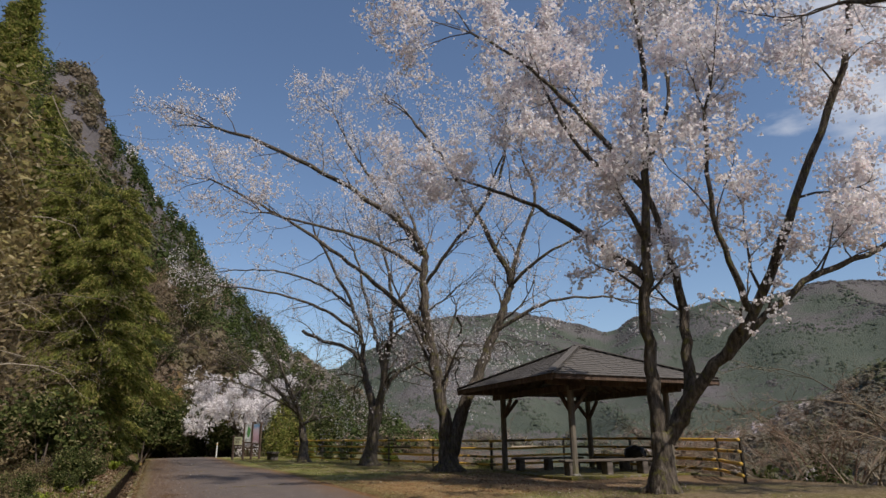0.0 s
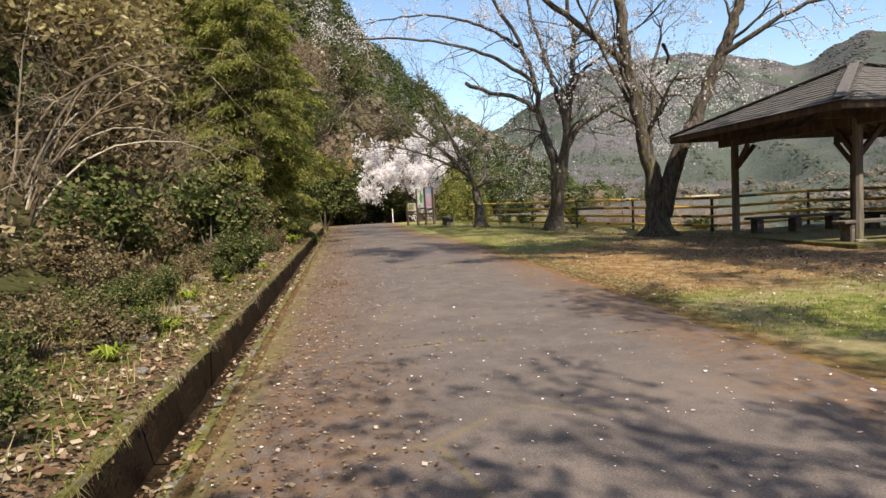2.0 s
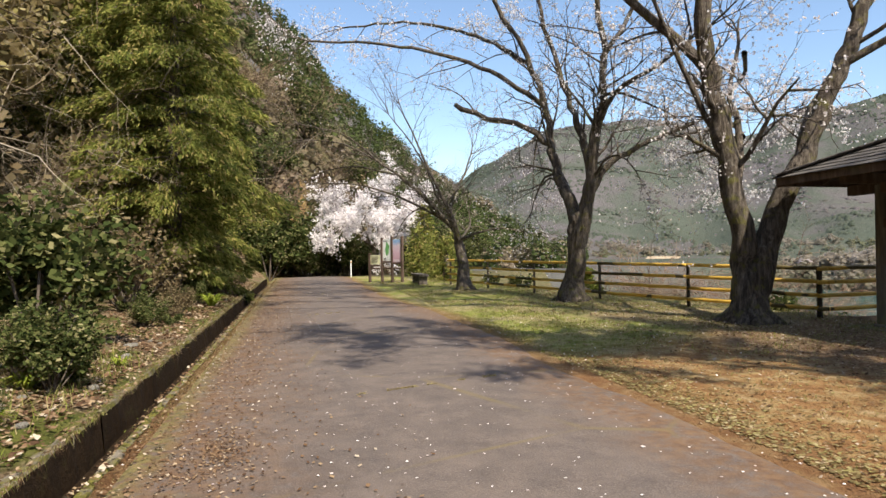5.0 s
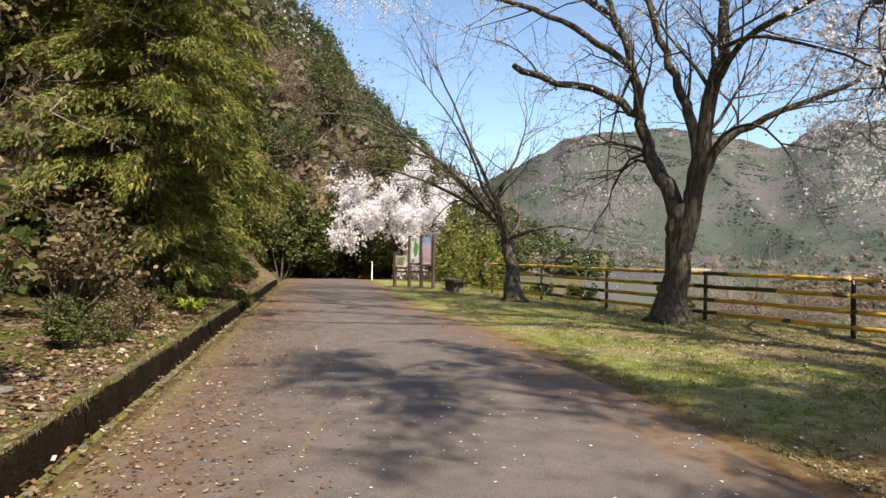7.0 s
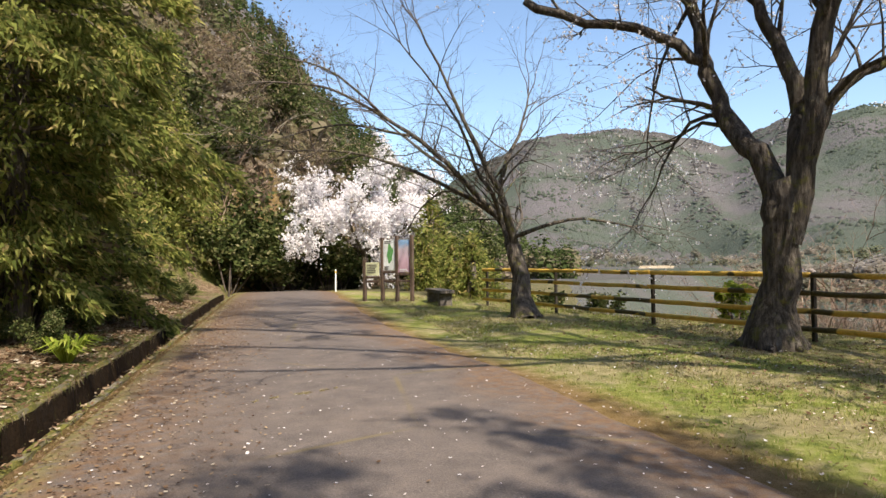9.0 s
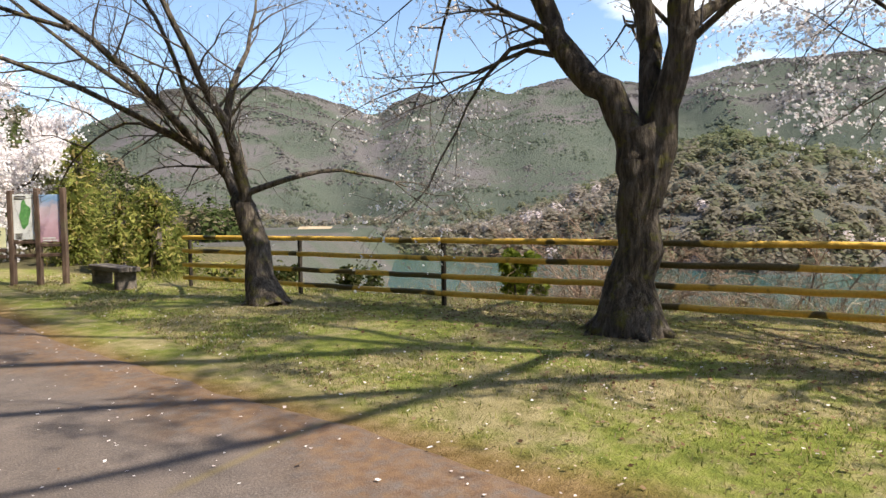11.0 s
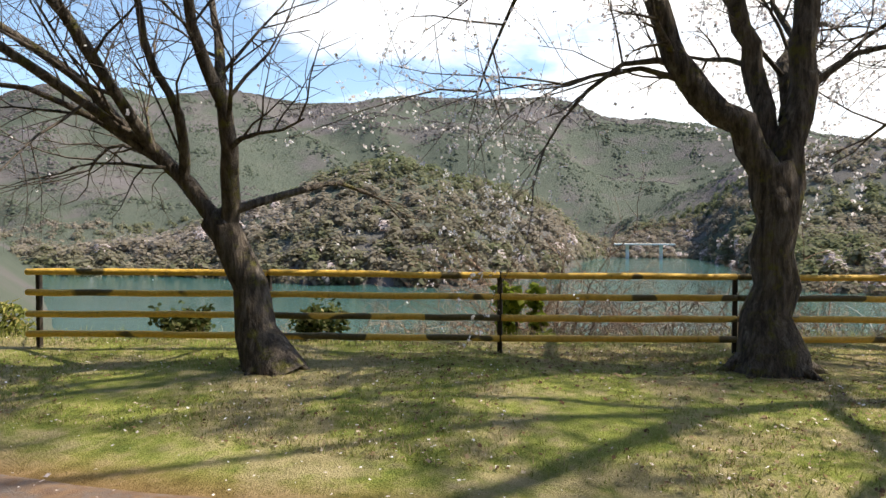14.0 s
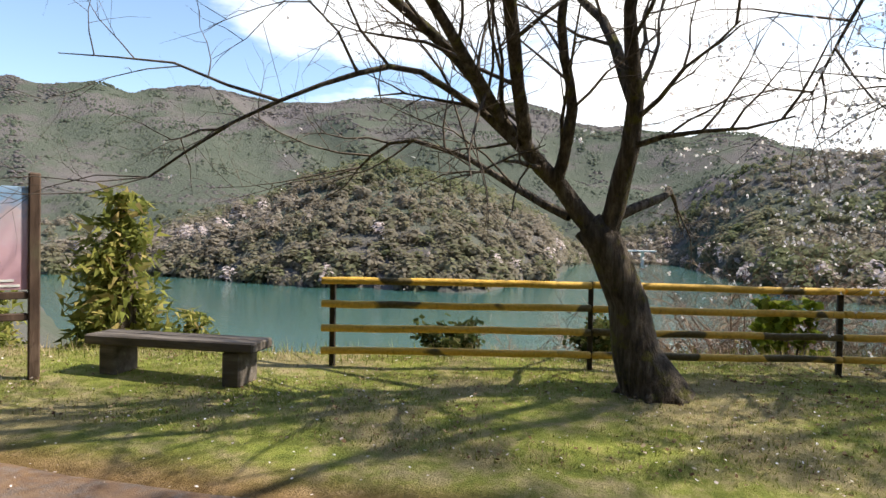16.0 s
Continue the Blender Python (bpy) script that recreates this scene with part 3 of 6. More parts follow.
def build_drain():
    """An open concrete drain beside the lane: two lips and a sunken floor, in cast lengths."""
    rng = random.Random(5)
    drain = tagged(new("drain"), "open mossy concrete roadside drain with leaves in it", "drain", kind="structure")
    y = -20.0
    while y < 42:
        n = 2.0
        soup = Soup()
        ring = [(0.84, -0.5), (0.85, 0.0), (0.97, 0.025), (0.985, 0.0), (1.02, -0.36), (1.40, -0.38), (1.44, 0.0), (1.45, 0.022), (1.52, 0.018), (1.53, -0.3)]
        steps = 12
        for i in range(steps + 1):
            yy = y + 0.012 + (n - 0.024) * i / steps
            z = road_z(1.2, yy)
            for (x, h) in ring:
                wear = (0.055 if h > -0.2 else 0.02) * noise.noise(Vector((x * 9, yy * 3.4, h))) + 0.012 * noise.noise(Vector((x * 5, yy * 11.0, h)))
                if x < 0.99:
                    wear += 0.05 * noise.noise(Vector((2.0, yy * 1.1, 8.0))) + 0.03 * noise.noise(Vector((6.0, yy * 3.1, 1.0)))
                soup.v.append(Vector((x + wear, yy, z + h + (wear if h > 0 else 0))))
        w = len(ring)
        for i in range(steps):
            for k in range(w - 1):
                soup.f.append((i * w + k, i * w + k + 1, (i + 1) * w + k + 1, (i + 1) * w + k))
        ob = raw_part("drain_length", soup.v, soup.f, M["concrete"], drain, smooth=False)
        ob.data.materials.append(M["shaded_wet_concrete"])
        # inner walls and floor take the dirty concrete with shade in its colour
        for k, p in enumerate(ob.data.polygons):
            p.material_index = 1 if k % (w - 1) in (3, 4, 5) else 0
        y += n


build_ground()
build_road()
build_drain()


# ---- the fence of painted logs ----
def rail(a, b, r, rng):
    soup = Soup()
    a, b = Vector(a), Vector(b)
    n = 8
    pts = [a.lerp(b, i / n) + Vector((0, 0, 0.006 * math.sin(i * 1.7 + rng.random() * 6))) for i in range(n + 1)]
    d = (b - a).normalized()
    pts = [pts[0], pts[0] + d * 0.008] + pts[1:-1] + [pts[-1] - d * 0.008, pts[-1]]
    rad = [r * 0.86, r] + [r * rng.uniform(0.96, 1.05) for _ in range(n - 1)] + [r, r * 0.86]
    soup.tube(pts, rad, 10)
    soup.f.append(tuple(range(9, -1, -1)))
    return soup


def build_fence(name, posts, over_start, over_end, label):
    rng = random.Random(len(posts))
    fence = thing(name, (0, 0, 0), label, "fence")
    for x, y in posts:
        z = near_z(x, y)
        part("post", box(x - 0.03, y - 0.03, z - 0.3, x + 0.03, y + 0.03, z + 1.03, 0.006), M["post"], fence, "dark metal post")
    for k in range(len(posts) - 1):
        a, b = Vector(posts[k]), Vector(posts[k + 1])
        d = (b - a).normalized()
        side = Vector((-d.y, d.x)) * 0.066
        if side.x > 0:
            side = -side
        a2 = a - d * (over_start if k == 0 else -0.012)
        b2 = b + d * (over_end if k == len(posts) - 2 else -0.012)
        for h in (0.985, 0.715, 0.445, 0.185):
            za, zb = near_z(a.x, a.y) + h, near_z(b.x, b.y) + h
            s = rail((*(a2 + side), za), (*(b2 + side), zb), 0.042, rng)
            raw_part("rail", s.v, s.f, M["rail"], fence)


build_fence("log_fence", [(8.75, 30.4), (9.45, 27.5), (10.13, 24.62), (10.95, 21.7), (11.8, 18.85), (13.0, 16.25)], 0.12, 0.25,
            "four-rail log fence with worn ochre paint on dark posts")
build_fence("log_fence", [(12.9, 16.1), (15.9, 16.0), (16.35, 12.75), (16.4, 9.05), (14.7, 6.7)], 0.1, 0.15,
            "four-rail log fence round the shelter, dark and ochre")


# ---- the shelter ----
def build_pavilion():
    cx, cy = 14.2, 12.35
    z0 = near_z(cx, cy) + 0.03
    pav = thing("pavilion", (cx, cy, z0), "open timber shelter with a hipped grey shingle roof", "shelter")
    px, py, ht = 1.72, 1.98, 2.46
    for sx in (-1, 1):
        for sy in (-1, 1):
            post = part("post", box(sx * px - 0.085, sy * py - 0.085, -0.1, sx * px + 0.085, sy * py + 0.085, ht, 0.045), M["post_wood"], pav, "grey weathered post with moss at its foot")
            part("footing", box(sx * px - 0.11, sy * py - 0.11, -0.2, sx * px + 0.11, sy * py + 0.11, 0.06, 0.02), M["stone"], post, "stone footing")
            for dx, dy in ((-sx, 0), (0, -sy)):
                a = Vector((sx * px + dx * 0.05, sy * py + dy * 0.05, 1.72))
                part("brace", beam(a, a + Vector((dx * 0.5, dy * 0.5, 0.56)), 0.09, 0.1), M["timber"], pav)
    for s in (-1, 1):
        part("beam", box(s * px - 0.07, -2.6, ht - 0.17, s * px + 0.07, 2.6, ht + 0.01, 0.012), M["timber"], pav)
        part("beam", box(-2.5, s * py - 0.07, ht - 0.02, 2.5, s * py + 0.07, ht + 0.16, 0.012), M["timber"], pav)
    e, ze, za = 2.95, 2.62, 3.84
    ring = [Vector((-e, -e, ze)), Vector((e, -e, ze)), Vector((e, e, ze)), Vector((-e, e, ze))]
    top = Vector((0, 0, za))
    # rafters under the boards
    for k in range(4):
        a, b = ring[k], ring[(k + 1) % 4]
        part("hip_rafter", beam(a + Vector((0, 0, -0.1)), top + Vector((0, 0, -0.12)), 0.08, 0.12), M["timber"], pav)
        for i in range(1, 12):
            f = i / 12
            foot = a.lerp(b, f)
            mid = (a + b) / 2
            t = 1 - abs(2 * f - 1)
            up = (top - mid) * t * 0.97
            part("rafter", beam(foot + Vector((0, 0, -0.065)), foot + up + Vector((0, 0, -0.07)), 0.05, 0.075, 0.004), M["timber"], pav)
        part("fascia", beam(a + Vector((0, 0, -0.06)), b + Vector((0, 0, -0.06)), 0.03, 0.14), M["timber"], pav)
    for k in range(4):
        a, b = ring[k], ring[(k + 1) % 4]
        dn = Vector((0, 0, -0.03))
        raw_part("roof_deck", [a, b, top, a + dn, b + dn, top + dn], [(0, 1, 2), (3, 5, 4), (0, 3, 4, 1)], M["timber"], pav, smooth=False)
    # shingles, course by course, each a thin split board lapped over the one below
    rng = random.Random(3)
    shapes = []
    for w in (0.24, 0.3, 0.36, 0.2):
        bm = box(-w / 2, 0, 0.0, w / 2, 0.3, 0.013, 0.0)
        me = bpy.data.meshes.new("shingle")
        bm.to_mesh(me)
        bm.free()
        me.materials.append(M["shingle"])
        shapes.append((w, me))
    courses = 15
    for k in range(4):
        a, b = ring[k], ring[(k + 1) % 4]
        along = (b - a).normalized()
        mid = (a + b) / 2
        slope = (top - mid)
        n = along.cross(slope).normalized()
        slope_u = slope.normalized()
        rot = Matrix((along, slope_u, n)).transposed().to_4x4()
        cover = Soup()
        for c in range(courses):
            f = c / courses
            half = e * (1 - f) + 0.03
            x = -half
            while x < half - 0.05:
                w, me = rng.choice(shapes)
                w = min(w, half - x + 0.02)
                p = mid - slope_u * 0.05 + slope * f + along * (x + w / 2) + n * (0.022 + rng.uniform(0, 0.008))
                m = Matrix.Translation(p) @ rot @ Matrix.Rotation(radians(-3.4), 4, "X")
                if k == 3:
                    ob = new("shingle", me)
                    ob.parent = pav
                    ob.matrix_local = m
                else:
                    base = len(cover.v)
                    for (qx, qy, qz) in ((-w / 2, 0, 0), (w / 2, 0, 0), (w / 2, 0.3, 0), (-w / 2, 0.3, 0), (-w / 2, 0, 0.013), (w / 2, 0, 0.013), (w / 2, 0.3, 0.013), (-w / 2, 0.3, 0.013)):
                        cover.v.append(m @ Vector((qx, qy, qz)))
                    cover.f += [tuple(base + i for i in q) for q in ((4, 5, 6, 7), (0, 1, 5, 4), (1, 2, 6, 5), (3, 0, 4, 7))]
                x += w + 0.006
        if k != 3:
            tagged(raw_part("shingles", cover.v, cover.f, M["shingle"], pav, smooth=False), kind="stuff")
        part("hip_cap", beam(a + Vector((0, 0, 0.075)), top + Vector((0, 0, 0.085)), 0.2, 0.03), M["shingle"], pav)
    part("finial", box(-0.14, -0.14, za + 0.02, 0.14, 0.14, za + 0.1, 0.03), M["shingle"], pav)
    # packed earth floor edged with a low kerb
    part("floor_slab", box(-2.2, -2.5, -0.25, 2.3, 2.5, 0.012, 0.02), M["concrete"], pav, "worn dirty concrete floor")


def build_bench(a, b, z, top=0.42, width=0.36, thick=0.07, label="", group="", legs=2, mat="bench"):
    """A plank bench from a to b (plan), on stub legs."""
    a, b = Vector(a), Vector(b)
    L = (b - a).length
    mid = (a + b) / 2
    ang = math.degrees(math.atan2(b.y - a.y, b.x - a.x)) - 90
    ob = thing("bench", (mid.x, mid.y, z), label, "bench", group, ang)
    for s in (-1, 1):
        part("plank", box(s * width / 4 - width / 4 + 0.004, -L / 2, top - thick, s * width / 4 + width / 4 - 0.004, L / 2, top, 0.015), M[mat], ob)
    for i in range(legs):
        y = -L / 2 + 0.25 + (L - 0.5) * i / (legs - 1)
        leg = bmesh.new()
        box(-width / 2 + 0.03, y - 0.1, -0.08, width / 2 - 0.03, y + 0.1, top - thick, 0.02, leg)
        part("leg", leg, M[mat], ob)
    return ob


build_pavilion()
zf = near_z(14.2, 12.35) + 0.042
build_bench((12.7, 14.15), (15.35, 14.15), zf, label="grey plank bench inside the shelter", group="shelter benches", legs=3)
build_bench((15.7, 13.75), (15.7, 10.85), zf, label="dark plank bench along the lake side of the shelter", group="shelter benches", legs=3)
build_bench((12.15, 10.5), (15.15, 10.5), zf, label="mossy grey plank bench inside the shelter", group="shelter benches", legs=3)
build_bench((7.7, 30.72), (7.72, 32.62), near_z(7.7, 31.7), label="weathered plank bench on the grass", width=0.42, thick=0.1)


def build_bundle():
    bm = bmesh.new()
    bmesh.ops.create_icosphere(bm, subdivisions=3, radius=1.0)
    for v in bm.verts:
        k = 1 + 0.18 * noise.noise(v.co * 2.3)
        v.co = Vector((v.co.x * 0.26 * k, v.co.y * 0.42 * k, max(v.co.z, -0.5) * 0.24 * k))
    me = bpy.data.meshes.new("covered_bundle")
    bm.to_mesh(me)
    bm.free()
    me.materials.append(M["cover"])
    ob = new("covered_bundle", me)
    ob.matrix_world = pose(15.7, 11.75, zf + 0.42 + 0.105)
    tagged(ob, "dark covered bundle lying on the shelter bench", "bundle")


build_bundle()

# ---- cherry trees ----
def spread(soup, twigs, start, way, length, radius, depth, rng, droop, ends):
    """A branch with its side branches; ends gathers the places where blossom sits."""
    n = 4 if depth > 0 else 3
    pts, p, d = [start], start, way.normalized()
    for i in range(n):
        d = (d + any_way(rng) * 0.28 + Vector((0, 0, droop))).normalized()
        p = p + d * length / n
        pts.append(p)
    rad = [radius * (1 - 0.75 * i / n) for i in range(n + 1)]
    (soup if radius > 0.022 else twigs).tube(pts, rad, 6 if radius > 0.03 else (4 if radius > 0.01 else 3), False)
    if depth <= 1:
        ends += pts[1:]
    if depth == 0:
        return
    kids = 4 if depth > 1 else 5
    for k in range(kids):
        t = 0.25 + 0.75 * (k + rng.random() * 0.8) / kids
        i = min(int(t * n), n - 1)
        q = pts[i].lerp(pts[i + 1], t * n - i)
        side = (pts[i + 1] - pts[i]).normalized().cross(any_way(rng)).normalized()
        w = (pts[i + 1] - pts[i]).normalized() * rng.uniform(0.35, 0.9) + side * rng.uniform(0.5, 1.0) + Vector((0, 0, 0.12))
        spread(soup, twigs, q, w, length * rng.uniform(0.42, 0.68), radius * 0.42, depth - 1, rng, droop, ends)


def cherry(name, place, turn, limbs, seed, blossom, size, label, side_len=1.7, every=0.95, droop=0.0, low=2.4, petals=2.0, thin=0.0, kind="blossom"):
    """limbs: (first radius, last radius, points); a point is (along the tree's own right, height, away)."""
    rng = random.Random(seed)
    tree = thing(name, (*place, near_z(*place)), label, "cherry tree", turn=turn)
    wood, twigs, ends = Soup(), Soup(), []
    for r0, r1, pts in limbs:
        pv = [Vector((r, a, h)) for r, h, a in pts]
        L = sum((q - p).length for p, q in zip(pv, pv[1:]))
        n = max(4, int(L / 0.35))
        line = curve_through(pv, n, min(0.07, r1 * 1.1), rng)
        rad = []
        for i in range(n + 1):
            t = i / n
            r = r0 + (r1 - r0) * t ** 0.8
            if pv[0].z < 0.3 and line[i].z < 0.7:
                r *= 1 + 0.5 * (1 - max(line[i].z, 0) / 0.7) ** 2
            rad.append(r * rng.uniform(0.94, 1.07))
        wood.tube(line, rad, 12 if r0 > 0.12 else 7)
        for i in range(1, n + 1):
            if line[i].z < low or rng.random() > every * L / n:
                continue
            d = (line[i] - line[i - 1]).normalized()
            side = d.cross(any_way(rng)).normalized()
            w = d * rng.uniform(0.2, 0.9) + side * rng.uniform(0.5, 1.0) + Vector((0, 0, 0.15))
            spread(wood, twigs, line[i], w, side_len * rng.uniform(0.6, 1.3), max(rad[i] * 0.35, 0.016), 2, rng, droop, ends)
        d = (line[-1] - line[-3]).normalized()
        if r1 < 0.06:
            for _ in range(3):
                spread(wood, twigs, line[-1], d + any_way(rng) * 0.5, side_len * rng.uniform(0.8, 1.4), r1 * 0.7, 2, rng, droop, ends)
    # surface roots at the foot
    for k in range(6):
        a = k * 1.05 + rng.random() * 0.5
        o = Vector((math.cos(a), math.sin(a), 0))
        r0 = limbs[0][0]
        wood.tube([o * r0 * 0.6 + Vector((0, 0, 0.22)), o * r0 * 1.3 + Vector((0, 0, 0.05)), o * r0 * 2.0 + Vector((0, 0, -0.06))], [r0 * 0.40, r0 * 0.24, r0 * 0.10], 6)
    raw_part("trunk", wood.v, wood.f, M["bark"], tree)
    raw_part("fine_branching", twigs.v, twigs.f, M["twig"], tree, "fine dark twigs")
    if blossom:
        crown = Soup()
        for _ in range(blossom):
            end = rng.choice(ends)
            sparse = end.z < thin
            if sparse and rng.random() > 0.42:
                continue
            s = size * (0.8 if sparse else 1.0)
            p = end + any_way(rng) * abs(rng.gauss(0, 0.05 if sparse else 0.17))
            for _ in range(rng.randint(1, int(petals) + 1)):
                leaf(crown, p + any_way(rng) * s * 1.3, s, rng)
        raw_part("blossom", crown.v, crown.f, M[kind], tree, "pale pink-white blossom", False)
    return tree


# beside the shelter, nearest the start
cherry("cherry_tree", (11.5, 5.9), -41.0, [
    (0.25, 0.20, [(0.05, -0.1, 0), (0.12, 0.6, 0), (0.12, 1.2, 0)]),
    (0.17, 0.05, [(0.06, 1.1, 0), (0.02, 2.5, 0.0), (0.06, 3.8, -0.1), (0.2, 5.2, -0.2), (0.3, 7.1, -0.4), (0.5, 9.0, -0.5), (0.5, 11.5, -0.6)]),
    (0.16, 0.05, [(0.2, 1.0, 0), (0.75, 2.1, 0.2), (0.82, 3.2, 0.4), (0.8, 4.4, 0.6), (0.6, 5.6, 0.5), (0.2, 6.9, 0.3), (-0.6, 8.2, 0.2)]),
    (0.15, 0.045, [(0.4, 1.3, 0), (1.3, 2.5, -0.4), (2.1, 3.5, -0.8), (3.3, 6.0, -1.3), (4.4, 8.5, -1.6), (4.6, 10.6, -1.8)]),
    (0.09, 0.035, [(1.5, 2.6, -0.5), (3.2, 4.1, -0.2), (4.8, 4.8, 0.2), (6.0, 5.6, 0.4)]),
    (0.08, 0.035, [(2.0, 3.5, -0.8), (1.7, 4.4, -1.2), (1.5, 5.8, -1.4), (1.6, 7.6, -1.6)]),
    (0.08, 0.03, [(0.3, 5.2, 0), (-0.4, 6.6, -0.4), (-1.4, 8.4, -0.4), (-2.2, 10.4, -0.4)]),
    (0.07, 0.03, [(0.3, 7.0, 0), (1.1, 9.2, 0.6), (1.0, 11.6, 0.8)]),
    (0.09, 0.03, [(0.1, 4.5, -0.1), (-1.4, 6.0, 0.4), (-3.0, 7.2, 0.8), (-4.6, 8.0, 1.0)]),
    (0.08, 0.03, [(0.3, 6.5, -0.3), (-1.0, 8.4, -0.8), (-2.2, 9.8, -1.2), (-3.4, 10.8, -1.4)]),
], 11, 56000, 0.026, "large blossoming cherry tree with dark forked trunk", thin=4.6)
# forked tree by the shelter's corner
cherry("cherry_tree", (11.15, 15.95), -24.0, [
    (0.37, 0.22, [(0.0, -0.1, 0), (0.0, 0.5, 0), (0.02, 0.98, 0)]),
    (0.27, 0.05, [(-0.06, 0.45, 0), (-0.12, 1.6, 0), (-0.42, 3.3, -0.1), (-0.65, 4.7, -0.2), (-0.85, 6.4, -0.3), (-1.0, 8.2, -0.4), (-3.6, 10.2, -0.6), (-6.8, 12.0, -0.6), (-9.0, 12.8, -0.8)]),
    (0.25, 0.05, [(0.06, 0.45, 0), (0.6, 2.2, 0.1), (1.2, 3.45, 0.2), (1.75, 4.8, 0.3), (2.2, 6.0, 0.4), (2.4, 6.9, 0.4), (1.5, 8.8, 0.2), (0.0, 11.6, 0.0), (-1.3, 13.4, 0)]),
    (0.10, 0.04, [(2.4, 6.8, 0.4), (3.0, 8.6, 0.8), (3.6, 10.4, 1.0), (3.2, 12.4, 1.2)]),
    (0.09, 0.035, [(1.75, 4.8, 0.3), (2.8, 5.4, 0), (4.0, 5.85, -0.4), (6.0, 5.9, -0.6)]),
    (0.09, 0.035, [(-0.2, 2.4, 0), (0.05, 3.75, 0.6), (0.0, 4.6, 1.2), (0.4, 6.2, 2.0)]),
    (0.07, 0.03, [(-0.5, 3.5, 0), (-1.2, 4.9, -0.3), (-2.0, 6.6, -0.8)]),
    (0.08, 0.03, [(-0.9, 6.4, 0), (0.3, 7.9, -0.8), (1.2, 8.9, -1.4), (2.5, 11.8, -2.0)]),
    (0.09, 0.03, [(-0.9, 7.0, -0.3), (-2.2, 7.6, -1.4), (-4.0, 8.0, -2.4), (-6.2, 8.4, -3.0)]),
    (0.08, 0.03, [(-1.0, 8.0, -0.4), (-1.4, 9.6, 0.8), (-2.2, 11.4, 1.6)]),
    (0.08, 0.03, [(2.4, 6.6, 0.4), (3.8, 7.6, -0.6), (5.4, 8.2, -1.4)]),
    (0.075, 0.02, [(0.05, 3.6, 0.5), (0.2, 4.1, 1.6), (0.5, 4.0, 2.6), (0.3, 3.6, 3.3), (0.5, 3.1, 4.0)]),
    (0.06, 0.02, [(0.4, 5.6, 1.6), (0.6, 5.3, 2.6), (0.2, 4.9, 3.5), (0.1, 4.3, 4.3)]),
    (0.11, 0.03, [(-0.65, 4.7, -0.2), (-2.0, 6.0, -0.5), (-4.2, 7.7, -0.9), (-6.4, 9.1, -1.3), (-8.6, 10.2, -1.6)]),
    (0.09, 0.03, [(-0.95, 7.6, -0.35), (-2.0, 9.6, 0.2), (-3.6, 12.0, 0.4), (-4.6, 14.0, 0.4)]),
    (0.08, 0.03, [(1.2, 9.4, 0.2), (2.2, 11.0, -0.6), (2.4, 13.2, -1.0)]),
    (0.07, 0.018, [(-0.3, 2.9, 0.0), (-0.3, 4.2, 1.4), (0.0, 4.8, 2.8), (0.3, 4.6, 4.2)]),
    (0.06, 0.018, [(-0.5, 4.2, -0.1), (-0.7, 5.2, 1.6), (-0.4, 5.5, 3.2), (0.0, 5.1, 4.6)]),
    (0.07, 0.018, [(0.9, 3.0, 0.1), (1.5, 4.2, 1.2), (2.2, 4.8, 2.4), (2.8, 4.6, 3.8)]),
], 22, 46000, 0.023, "large cherry tree forked near the ground, thin blossom", thin=9.0)
